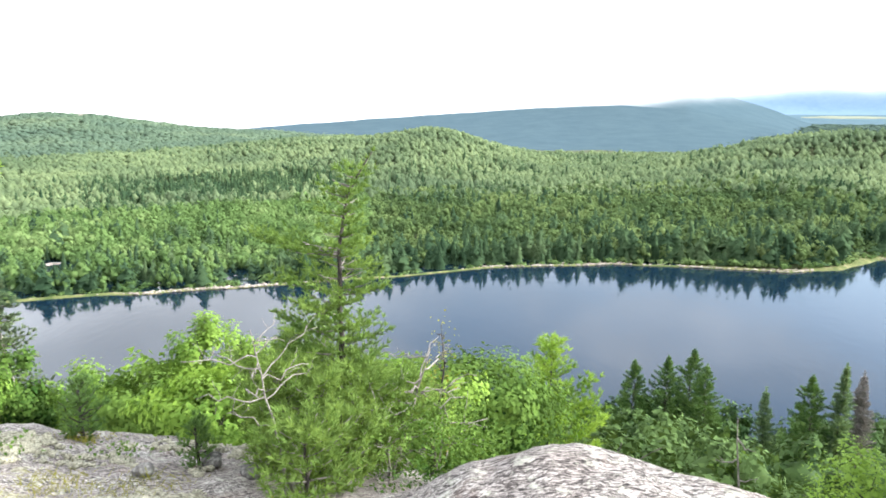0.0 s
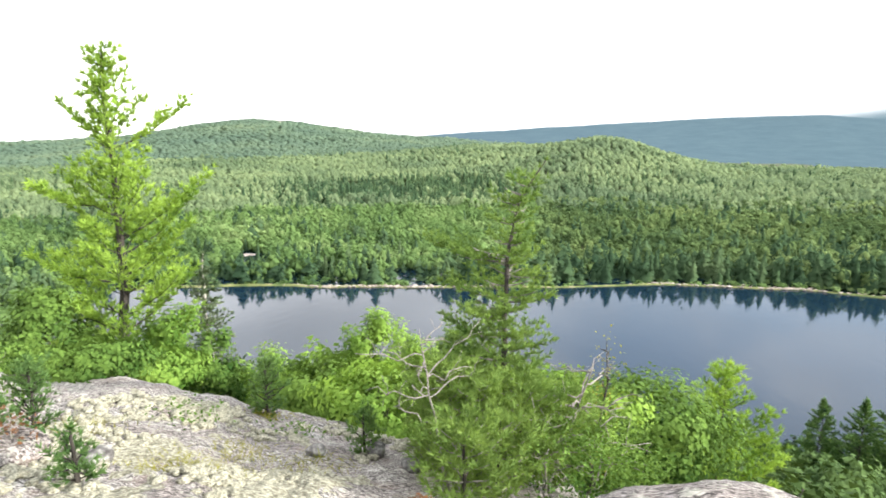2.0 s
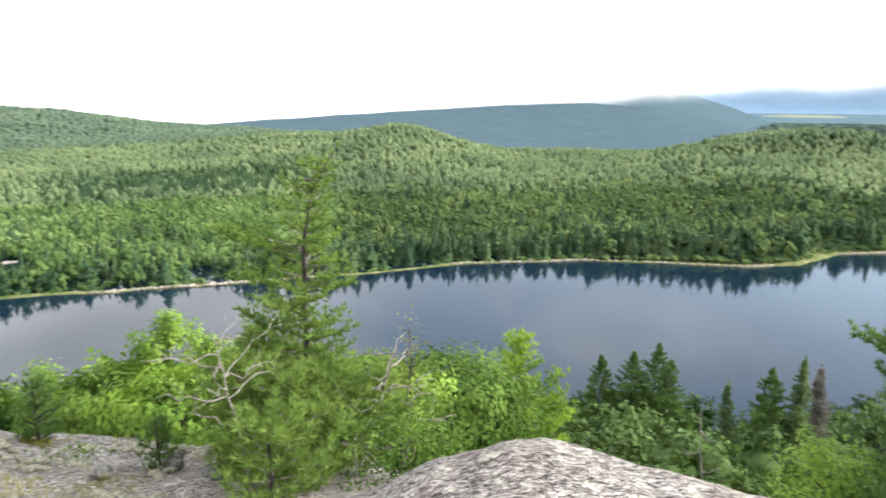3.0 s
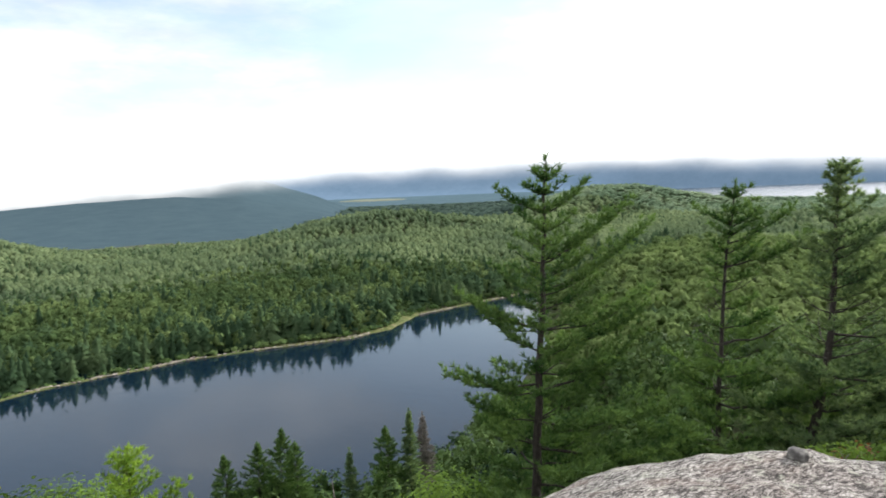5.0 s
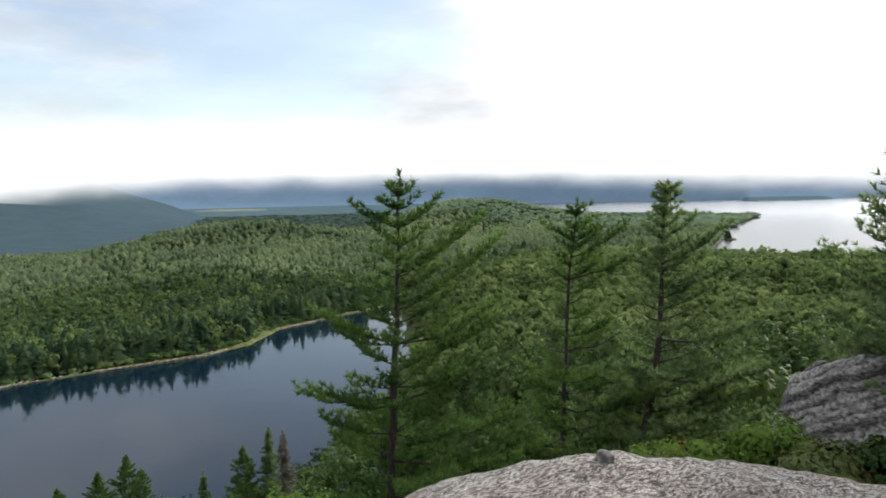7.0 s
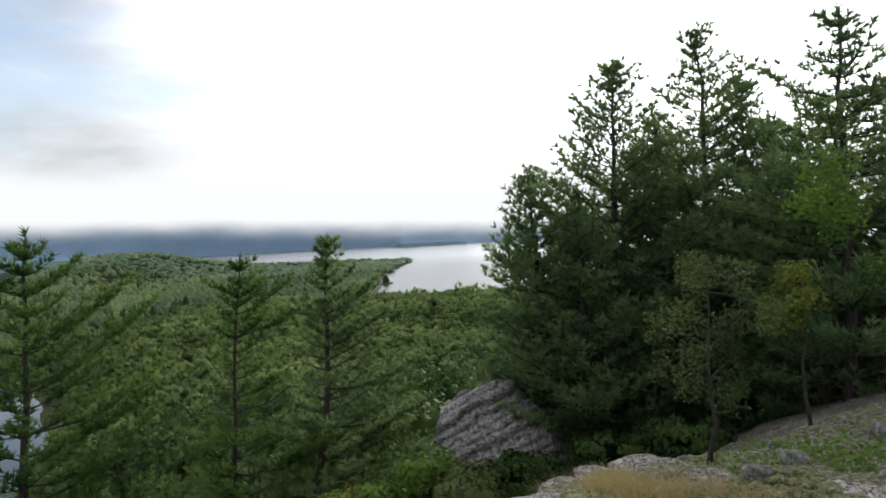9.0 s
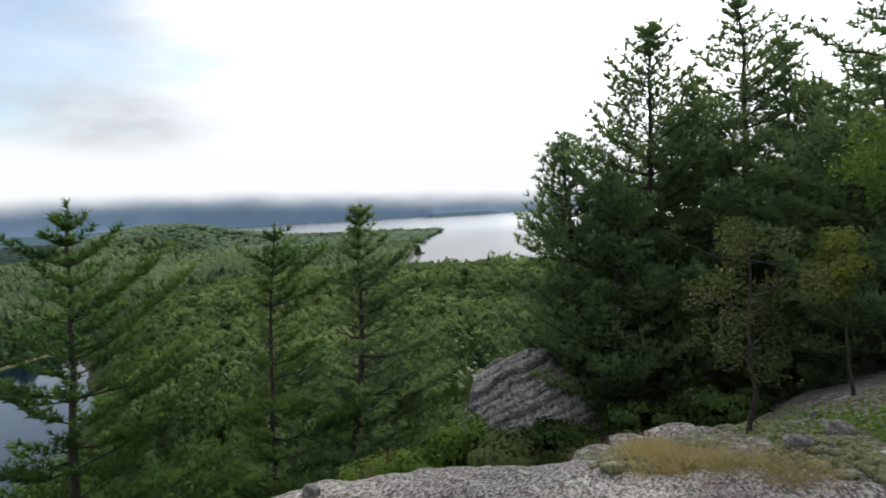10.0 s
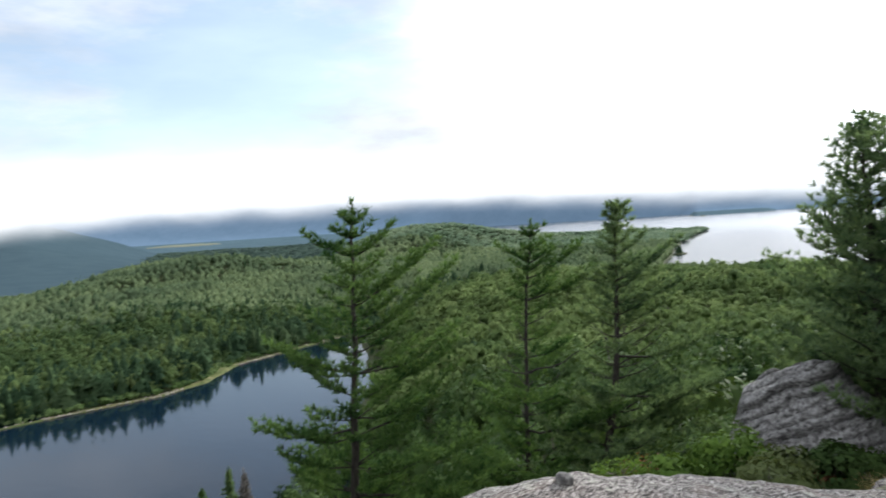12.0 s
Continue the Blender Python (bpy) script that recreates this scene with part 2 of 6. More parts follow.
def water_material(name, deep, ripple, rough):
    m, nt, n, l, out = nodes_of(name)
    d = n.new("ShaderNodeBsdfPrincipled")
    d.inputs["Base Color"].default_value = (*deep, 1)
    d.inputs["Roughness"].default_value = rough
    d.inputs["IOR"].default_value = 1.33
    ns = noise_node(nt, ripple, 3.0, 0.6, (1.0, 0.5, 1.0))
    bp = n.new("ShaderNodeBump")
    bp.inputs["Strength"].default_value = 0.11
    bp.inputs["Distance"].default_value = 0.3
    l.new(ns.outputs["Fac"], bp.inputs["Height"])
    l.new(bp.outputs[0], d.inputs["Normal"])
    l.new(d.outputs[0], out.inputs[0])
    return m


MAT_ROCK = rock_material("granite_with_crust_lichen", 0.45)
MAT_SLAB = solid_material("streaked_grey_slab", [(0.34, (0.04, 0.038, 0.037)), (0.47, (0.15, 0.146, 0.142)), (0.64, (0.31, 0.305, 0.30))], 7.0, 0.8, 1.0, 0.05, (0.6, 2.0, 3.4))
MAT_STONE = solid_material("grey_field_stone", [(0.34, (0.04, 0.036, 0.034)), (0.5, (0.12, 0.115, 0.11)), (0.66, (0.28, 0.28, 0.25))], 16.0, 0.85, 0.9, 0.02)
MAT_SOIL = solid_material("forest_floor", [(0.3, (0.03, 0.035, 0.015)), (0.6, (0.055, 0.07, 0.025)), (0.8, (0.09, 0.08, 0.04))], 0.6, 0.95, 0.4, 0.3)
MAT_BARK = solid_material("grey_brown_bark", [(0.35, (0.02, 0.017, 0.015)), (0.65, (0.062, 0.054, 0.047))], 6.0, 0.9, 0.7, 0.03, (4, 4, 1))
MAT_BARK_PALE = solid_material("pale_birch_bark", [(0.35, (0.16, 0.14, 0.12)), (0.6, (0.5, 0.47, 0.42))], 7.0, 0.8, 0.4, 0.02, (1, 1, 4))
MAT_DEAD = solid_material("bleached_dead_wood", [(0.35, (0.14, 0.12, 0.11)), (0.65, (0.38, 0.35, 0.32))], 9.0, 0.8, 0.5, 0.02, (4, 4, 1))
MAT_TWIG = solid_material("dead_grey_twigs", [(0.35, (0.09, 0.08, 0.072)), (0.65, (0.25, 0.23, 0.21))], 9.0, 0.85, 0.4, 0.01)
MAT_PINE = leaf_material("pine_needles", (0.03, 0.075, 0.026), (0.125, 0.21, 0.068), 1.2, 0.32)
# paler copy of the pine needles, with sunlight in its colour
MAT_PINE_SUN = leaf_material("sunlit_pine_needles", (0.11, 0.2, 0.033), (0.28, 0.41, 0.08), 1.2, 0.42)
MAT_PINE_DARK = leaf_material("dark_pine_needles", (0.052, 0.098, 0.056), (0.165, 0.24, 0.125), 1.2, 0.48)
MAT_SPRUCE = leaf_material("blue_green_spruce_needles", (0.05, 0.085, 0.045), (0.14, 0.18, 0.10), 1.2, 0.25)
MAT_SCRAGGY = leaf_material("thin_green_needles", (0.07, 0.13, 0.032), (0.175, 0.26, 0.07), 1.5, 0.38)
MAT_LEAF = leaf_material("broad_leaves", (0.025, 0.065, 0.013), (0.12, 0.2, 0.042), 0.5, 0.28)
# sunlight put into the colour: a lighter copy of the broad leaves
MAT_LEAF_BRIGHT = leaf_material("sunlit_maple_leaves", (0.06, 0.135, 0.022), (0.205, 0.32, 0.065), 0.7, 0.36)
# shade put into the colour: a darker copy of the broad leaves
MAT_LEAF_SHADED = leaf_material("shaded_broad_leaves", (0.015, 0.036, 0.011), (0.065, 0.105, 0.032), 0.4, 0.2)
MAT_LEAF_OAK = leaf_material("thin_grey_green_oak_leaves", (0.04, 0.06, 0.025), (0.12, 0.15, 0.06), 1.2, 0.3)
MAT_LEAF_TURN = leaf_material("yellow_green_oak_leaves", (0.07, 0.095, 0.02), (0.2, 0.235, 0.06), 1.2, 0.35)
MAT_LEAF_YELLOW = leaf_material("yellowing_leaves", (0.12, 0.13, 0.02), (0.28, 0.27, 0.05), 1.2, 0.4)
MAT_RED = leaf_material("rust_red_leaves", (0.09, 0.05, 0.03), (0.17, 0.085, 0.045), 1.5, 0.35)
MAT_GRASS = leaf_material("dry_tawny_grass", (0.2, 0.16, 0.085), (0.37, 0.31, 0.18), 2.0, 0.35)
MAT_LICHEN = solid_material("cream_reindeer_lichen", [(0.32, (0.10, 0.095, 0.065)), (0.5, (0.29, 0.28, 0.21)), (0.66, (0.5, 0.49, 0.39))], 48.0, 0.95, 1.0, 0.03)
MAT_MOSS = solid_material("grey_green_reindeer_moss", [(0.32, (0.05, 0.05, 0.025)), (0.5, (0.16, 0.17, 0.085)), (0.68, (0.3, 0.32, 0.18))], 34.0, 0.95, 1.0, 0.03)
MAT_GREY_NEEDLE = leaf_material("dead_grey_spruce_twigs", (0.15, 0.14, 0.135), (0.26, 0.245, 0.24), 1.2, 0.1)
MAT_CAN_SUNNY = canopy_material("light_green_canopy", (0.075, 0.135, 0.045), (0.14, 0.225, 0.075), (0.2, 0.285, 0.11), 0.03, 0.7, 0.3)
MAT_CAN_LEAF = canopy_material("broadleaf_canopy", (0.062, 0.105, 0.04), (0.118, 0.176, 0.064), (0.175, 0.238, 0.09), 0.03, 0.7, 0.3)
MAT_WOOD_LEAF = leaf_material("slope_leaves", (0.04, 0.085, 0.016), (0.12, 0.20, 0.04), 0.12, 0.38)
# the slope's shade painted in: slope leaves darkened
MAT_WOOD_SHADED = leaf_material("shaded_slope_leaves", (0.02, 0.046, 0.016), (0.085, 0.138, 0.046), 0.12, 0.15)
# hill, valley, knoll and distant canopies carry haze in their colour: paler, bluer
MAT_CAN_HILL = canopy_material("hazed_hill_canopy", (0.11, 0.16, 0.088), (0.17, 0.23, 0.115), (0.22, 0.285, 0.143), 0.012, 0.3, 0.2)
MAT_CAN_WARM = canopy_material("yellow_green_canopy", (0.085, 0.135, 0.048), (0.155, 0.22, 0.075), (0.215, 0.285, 0.108), 0.03, 0.6, 0.3)
MAT_CAN_VALE = canopy_material("hazed_valley_canopy", (0.06, 0.095, 0.08), (0.08, 0.125, 0.10), (0.105, 0.155, 0.12), 0.01, 0.2, 0.2)
MAT_CAN_KNOLL = canopy_material("hazed_knoll_canopy", (0.15, 0.225, 0.14), (0.195, 0.275, 0.17), (0.24, 0.315, 0.19), 0.01, 0.2, 0.1)
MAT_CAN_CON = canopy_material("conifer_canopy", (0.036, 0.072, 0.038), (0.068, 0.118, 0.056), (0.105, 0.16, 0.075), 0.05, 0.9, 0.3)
MAT_CAN_FAR = canopy_material("hazed_distant_woods", (0.105, 0.16, 0.115), (0.135, 0.195, 0.13), (0.17, 0.23, 0.145), 0.006, 0.12, 0.1)
MAT_POND = water_material("still_pond_water", (0.004, 0.013, 0.025), 0.35, 0.075)
MAT_LAKE = water_material("wide_lake_water", (0.02, 0.03, 0.035), 0.05, 0.2)


def backdrop_material(name, lo, hi, scale):
    m, nt, n, l, out = nodes_of(name)
    ns = noise_node(nt, scale, 12.0, 0.78)
    rp = ramp_node(nt, ns.outputs["Fac"], [(0.35, lo), (0.65, hi)])
    d = n.new("ShaderNodeBsdfDiffuse")
    l.new(rp.outputs[0], d.inputs[0])
    l.new(d.outputs[0], out.inputs[0])
    return m


# distance haze painted into the base colours of mountains and valley
MAT_MOUNT = backdrop_material("haze_blue_mountains", (0.125, 0.195, 0.275), (0.16, 0.235, 0.325), 0.006)
MAT_MOUNT_NEAR = backdrop_material("haze_blue_green_slope", (0.05, 0.08, 0.1), (0.066, 0.1, 0.117), 0.02)
MAT_VALLEY = backdrop_material("hazed_far_valley", (0.07, 0.11, 0.135), (0.095, 0.145, 0.17), 0.012)
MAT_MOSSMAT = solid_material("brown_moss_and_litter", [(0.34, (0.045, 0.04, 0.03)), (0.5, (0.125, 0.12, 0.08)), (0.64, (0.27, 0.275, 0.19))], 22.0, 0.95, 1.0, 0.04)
MAT_LICHENMAT = solid_material("cream_lichen_turf", [(0.34, (0.07, 0.064, 0.045)), (0.5, (0.22, 0.21, 0.155)), (0.66, (0.43, 0.42, 0.33))], 26.0, 0.95, 1.0, 0.04)
MAT_SAND = solid_material("pale_shore_stone", [(0.35, (0.16, 0.13, 0.11)), (0.6, (0.36, 0.32, 0.28))], 0.7, 0.9, 0.4, 0.1)
MAT_MARSH = solid_material("yellow_green_sedge", [(0.35, (0.055, 0.08, 0.022)), (0.55, (0.12, 0.13, 0.045)), (0.68, (0.22, 0.19, 0.12))], 0.25, 0.95, 0.4, 0.1)
MAT_MEADOW = solid_material("pale_far_meadow", [(0.35, (0.13, 0.15, 0.1)), (0.65, (0.18, 0.195, 0.135))], 0.02, 0.95, 0.1, 0.1)

# ---- mesh building ----


def np_mesh(name, v, f, mat, smooth=False, tone=None):
    """A mesh from an array of corners and an array of triangles or quads; tone: light or dark green, corner by corner."""
    v, f = np.asarray(v, np.float32), np.asarray(f, np.int32)
    me = bpy.data.meshes.new(name)
    k = f.shape[1]
    me.vertices.add(len(v))
    me.vertices.foreach_set("co", v.ravel())
    me.loops.add(f.size)
    me.loops.foreach_set("vertex_index", f.ravel())
    me.polygons.add(len(f))
    me.polygons.foreach_set("loop_start", np.arange(0, f.size, k, dtype=np.int32))
    me.update(calc_edges=True)
    if smooth:
        me.polygons.foreach_set("use_smooth", np.ones(len(f), bool))
    me.materials.append(mat)
    if tone is not None or "toned" in mat:
        at_tone = me.attributes.new("tree_tone", "FLOAT", "POINT")
        at_tone.data.foreach_set("value", np.full(len(v), 0.5, np.float32) if tone is None else np.asarray(tone, np.float32))
    return me


def thing(name, label, category, loc=(0, 0, 0), group="", kind=""):
    ob = new(name)
    ob.empty_display_size = 0.2
    ob.location = loc
    return tagged(ob, label, category, group, kind)


def part(name, v, f, mat, parent, label="", smooth=False, tone=None):
    ob = new(name, np_mesh(name, v, f, mat, smooth, tone))
    ob.parent = parent
    return tagged(ob, label)


def single(name, v, f, mat, label, category, group="", kind="", smooth=False, loc=(0, 0, 0)):
    ob = new(name, np_mesh(name, v, f, mat, smooth))
    ob.location = loc
    return tagged(ob, label, category, group, kind)


def join(pieces):
    vs, fs, o = [], [], 0
    for v, f in pieces:
        vs.append(v)
        fs.append(np.asarray(f) + o)
        o += len(v)
    return np.concatenate(vs), np.concatenate(fs)


def tube(pts, radii, sides=6):
    """A tapered, closed tube along a line, in triangles."""
    pts, radii = np.asarray(pts, float), np.asarray(radii, float)
    d = np.gradient(pts, axis=0)
    d /= np.linalg.norm(d, axis=1)[:, None] + 1e-9
    ref = np.where(np.abs(d[:, 2:3]) > 0.9, [[1.0, 0, 0]], [[0, 0, 1.0]])
    a = np.cross(d, ref)
    a /= np.linalg.norm(a, axis=1)[:, None] + 1e-9
    b = np.cross(d, a)
    th = np.arange(sides) * 2 * np.pi / sides
    ring = (np.cos(th)[None, :, None] * a[:, None] + np.sin(th)[None, :, None] * b[:, None]) * radii[:, None, None] + pts[:, None]
    v = ring.reshape(-1, 3)
    n = len(pts)
    i = (np.arange(n - 1)[:, None] * sides + np.arange(sides)[None]).ravel()
    j = (np.arange(n - 1)[:, None] * sides + (np.arange(sides)[None] + 1) % sides).ravel()
    f = np.concatenate([np.stack([i, j, j + sides], 1), np.stack([i, j + sides, i + sides], 1)])
    v = np.concatenate([v, pts[-1:]])
    top = (n - 1) * sides
    f = np.concatenate([f, np.stack([top + np.arange(sides), top + (np.arange(sides) + 1) % sides, np.full(sides, len(v) - 1)], 1)])
    return v, f


def ico(sub=0):
    bm = bmesh.new()
    bmesh.ops.create_icosphere(bm, subdivisions=sub + 1, radius=1.0)
    bm.verts.index_update()
    v = np.array([x.co[:] for x in bm.verts])
    f = np.array([[x.index for x in p.verts] for p in bm.faces])
    bm.free()
    return v, f


ICO0, ICO1 = ico(0), ico(1)


def unit(a):
    return a / (np.linalg.norm(a, axis=-1, keepdims=True) + 1e-9)


def tufts(c, d, rng, needles=8, length=0.14, width=0.022, spread=0.75):
    """Sprays of needles: slim triangles fanning out of each centre along its direction."""
    m = len(c)
    w = unit(rng.normal(size=(m, needles, 3)))
    way = unit(d[:, None] + spread * w)
    ln = length * rng.uniform(0.7, 1.2, (m, needles, 1))
    side = unit(np.cross(way, rng.normal(size=(m, needles, 3)))) * width
    base = c[:, None] - way * ln * 0.1
    v = np.stack([base + side, base + way * ln * 1.1, base - side], 2).reshape(-1, 3)
    return v, np.arange(m * needles * 3).reshape(-1, 3)


def leaves(c, rng, size=0.07, flat=0.5):
    """One folded diamond of a leaf at each centre."""
    m = len(c)
    nrm = unit(rng.normal(size=(m, 3)) + [0, 0, flat * 2])
    a = unit(np.cross(nrm, rng.normal(size=(m, 3))))
    b = np.cross(nrm, a)
    s = (size * rng.uniform(0.6, 1.3, m))[:, None]
    v = np.stack([c - a * s, c + b * s * 0.6 + nrm * s * 0.15, c + a * s, c - b * s * 0.6 + nrm * s * 0.15], 1).reshape(-1, 3)
    q = np.arange(m)[:, None] * 4
    return v, np.concatenate([q + [0, 1, 2], q + [0, 2, 3]], 0)


def sprigs(c, rng, size=0.1, flat=0.6, out=None):
    """One leafy triangle at each centre, for crowns farther off; out: the way that the leaves face."""
    m = len(c)
    nrm = unit(rng.normal(size=(m, 3)) + [0, 0, flat * 2]) if out is None else unit(rng.normal(size=(m, 3)) * 0.33 + out * 1.3 + [0, 0, flat * 0.4])
    a = unit(np.cross(nrm, rng.normal(size=(m, 3))))
    b = np.cross(nrm, a)
    s = (size * rng.uniform(0.6, 1.4, m))[:, None]
    v = np.stack([c - a * s - b * s * 0.6, c + a * s - b * s * 0.5, c + b * s], 1).reshape(-1, 3)
    return v, np.arange(m * 3).reshape(-1, 3)


def bend(p0, p1, sag, rng, n=6, wob=0.03):
    t = np.linspace(0, 1, n)[:, None]
    p = np.asarray(p0) * (1 - t) + np.asarray(p1) * t
    ln = np.linalg.norm(np.asarray(p1) - p0)
    p = p + np.array([0, 0, 1.0]) * sag * ln * np.sin(np.pi * t)
    p[1:-1] += rng.normal(size=(n - 2, 3)) * wob * ln * 0.5
    return p

# ---- the lie of the land ----
POND_Z, LAKE_Z = -58.0, -45.0
# near ground, by bearing (degrees, clockwise) and distance from the lookout
SPOKE_AZ = np.array([-120, -75, -53, -48.5, -42, -30, -15, -5, 3, 10, 30, 50, 63, 78, 95, 112, 150, 240])
SPOKE_NEAR_R = np.array([0, 2.0, 3.2, 4.5])
SPOKE_NEAR = np.array([
    [0, 0.1, 0.2, 0.3], [0, -0.05, -0.15, -0.35], [0, -0.1, -0.3, -0.62], [0, -0.11, -0.37, -0.76], [0, -0.12, -0.45, -0.9],
    [0, -0.15, -0.6, -1.2], [0, -0.2, -0.8, -1.45], [0, -0.03, -0.45, -1.25], [0, -0.01, -0.22, -1.25],
    [0, 0.0, -0.09, -1.3], [0, 0.0, -0.22, -1.3], [0, 0.0, -0.06, -0.52], [0, 0.0, -0.05, -0.25],
    [0, 0.0, -0.05, -0.24], [0, 0.02, 0.0, -0.12], [0, 0.05, 0.05, 0.0], [0, 0.1, 0.2, 0.3], [0, 0.1, 0.2, 0.3]])
SPOKE_FAR_R = np.array([7.0, 9.0, 13.0, 20.0, 45.0])
SPOKE_FAR = np.array([
    [0.4, 0.5, 0.4, -0.5, -4], [-0.6, -0.7, -1.5, -5, -16], [-1.2, -1.2, -2.2, -7, -22], [-1.32, -1.8, -3.0, -8.2, -23], [-1.5, -1.8, -3.4, -9, -24],
    [-1.95, -2.45, -5.0, -10, -26], [-2.2, -3.2, -5.6, -11, -27], [-2.5, -3.6, -6.0, -12, -28], [-2.7, -4.0, -6.6, -12.5, -28],
    [-3.6, -5.0, -7.8, -14, -29], [-4.2, -6.0, -8.8, -15, -30], [-3.2, -5.0, -8.0, -15, -29], [-1.6, -2.8, -6.0, -13, -27],
    [-1.45, -2.4, -4.0, -8, -22], [-0.85, -1.65, -2.7, -4.7, -13], [-0.3, -0.6, -1.3, -2.2, -8],
    [0.5, 0.7, 0.9, 1.0, -1], [0.4, 0.5, 0.4, -0.5, -4]])
SPOKE_R = np.concatenate([SPOKE_NEAR_R, SPOKE_FAR_R])
SPOKE_Z = np.concatenate([SPOKE_NEAR, SPOKE_FAR], 1)


def near_ground(x, y):
    x, y = np.asarray(x, float), np.asarray(y, float)
    r = np.hypot(x, y)
    az = np.degrees(np.arctan2(x, y))
    az = np.where(az < -120, az + 360, az)
    k = np.clip(np.searchsorted(SPOKE_AZ, az) - 1, 0, len(SPOKE_AZ) - 2)
    u = (az - SPOKE_AZ[k]) / (SPOKE_AZ[k + 1] - SPOKE_AZ[k])
    u = u * 0.4 + 0.6 * u * u * (3 - 2 * u)
    j = np.clip(np.searchsorted(SPOKE_R, r) - 1, 0, len(SPOKE_R) - 2)
    w = np.clip((r - SPOKE_R[j]) / (SPOKE_R[j + 1] - SPOKE_R[j]), 0, 1)
    # smooth along the spoke: slopes from the neighbours
    jm, jp = np.clip(j - 1, 0, None), np.clip(j + 2, None, len(SPOKE_R) - 1)

    def along(kk):
        z0, z1 = SPOKE_Z[kk, j], SPOKE_Z[kk, j + 1]
        d = SPOKE_R[j + 1] - SPOKE_R[j]
        m0 = (z1 - SPOKE_Z[kk, jm]) / np.maximum(SPOKE_R[j + 1] - SPOKE_R[jm], 1e-6) * d
        m1 = (SPOKE_Z[kk, jp] - z0) / np.maximum(SPOKE_R[jp] - SPOKE_R[j], 1e-6) * d
        w2, w3 = w * w, w * w * w
        return (2 * w3 - 3 * w2 + 1) * z0 + (w3 - 2 * w2 + w) * m0 + (3 * w2 - 2 * w3) * z1 + (w3 - w2) * m1
    return along(k) * (1 - u) + along(k + 1) * u


def pond_inside(x, y):
    """Metres inside the pond's shore (minus: outside)."""
    yf = np.interp(x, [-240, -172, -150, -134, -90, -20, 26, 64, 98, 130, 150, 175, 245, 275], [150, 184, 197, 203, 214, 233, 250, 253, 248, 239, 243, 260, 268, 268])
    yn = np.interp(x, [-240, -172, -150, -100, 0, 60, 110, 176, 250, 275], [260, 186, 152, 120, 106, 110, 128, 172, 255, 270])
    wob = 2.5 * vnoise(x / 14, y / 14, 5)
    return np.minimum(yf - y, (y - yn) * 0.8) + wob


def lake_inside(x, y):
    r = np.hypot(x, y)
    az = np.degrees(np.arctan2(x, y))
    edge = np.interp(r, [400, 489, 702, 1222, 1330], [70, 70.4, 71.3, 73.5, 74])
    wob = 18 * vnoise(r / 60, az * 1.3, 9)
    near = np.minimum(np.minimum(r - 470, r * np.radians(az - edge)), r * np.radians(125 - az)) + wob * 0.5
    back = np.minimum(np.minimum(r - 1420 + wob, r * np.radians(az - 54)), np.minimum(np.interp(az, [72.4, 73.0, 77.5, 80, 83], [4480, 3150, 3250, 4300, 4600]) + 120 * vnoise(az / 3, az * 0, 3) - r, r * np.radians(125 - az)))
    return np.where(r < 1330, near, np.maximum(back, np.minimum(near, 4480 - r)))


HILLS = [  # bearing, distance, rise, width along the view, width across
    (0, 780, 25, 130, 50), (-10, 820, 19, 150, 100), (-30, 1500, 45, 280, 150), (-18, 1400, 10, 250, 160),
    (31, 660, 33, 130, 90), (40, 760, 6, 150, 80), (49.8, 1020, 44, 150, 115), (64, 1180, 7, 80, 130), (70, 335, 6, 60, 220), (-52, 1700, 20, 300, 300)]


def far_ground(x, y):
    r = np.hypot(x, y)
    az = np.degrees(np.arctan2(x, y))
    az = np.where(az < -120, az + 360, az)
    base = -59 + 15 * sstep(42, 56, az) - 30 * sstep(-34, -60, az) * sstep(600, 1500, r) + 3 * fbm(x / 160, y / 160, 3, 2) + 38 * sstep(118, 160, az) + 40 * sstep(-70, -110, az)
    z = base
    for a, d, h, wr, wa in HILLS:
        s, c = math.sin(radians(a)), math.cos(radians(a))
        u, v = x * s + y * c - d, x * c - y * s
        z = z + h * np.exp(-(u / wr) ** 2 / 2 - (v / wa) ** 2 / 2)
    # our own hill, falling to the valley
    slope = near_ground(x * 45 / np.maximum(r, 45), y * 45 / np.maximum(r, 45)) - np.maximum(r - 45, 0) * np.interp(az, [-120, -60, 0, 45, 60, 95, 115, 240], [0.05, 0.5, 0.5, 0.42, 0.16, 0.14, 0.03, 0.03])
    z = np.maximum(z, slope) + 2.0 * np.exp(-((z - slope) / 5) ** 2)
    pi = pond_inside(x, y)
    far_side = y > 190 + 0.1 * x
    cap = POND_Z - np.where(pi < 0, np.where(far_side, 0.07, 0.75), 0.3) * pi + np.where(pi < 0, 0.25, 0) + 0.35 * np.maximum(-pi - 250, 0)
    z = np.minimum(z, np.maximum(cap, POND_Z - 4))
    li = lake_inside(x, y)
    z = np.where(li > -60, np.minimum(z, LAKE_Z - 0.12 * li), z)
    z = np.where((li < 0) & (az > 50) & (r > 300), np.maximum(z, LAKE_Z + 0.4), z)
    return np.maximum(z, -98)


def ground(x, y):
    x, y = np.asarray(x, float), np.asarray(y, float)
    r = np.hypot(x, y)
    k = sstep(30, 44, r)
    return near_ground(x, y) * (1 - k) + far_ground(x, y) * k


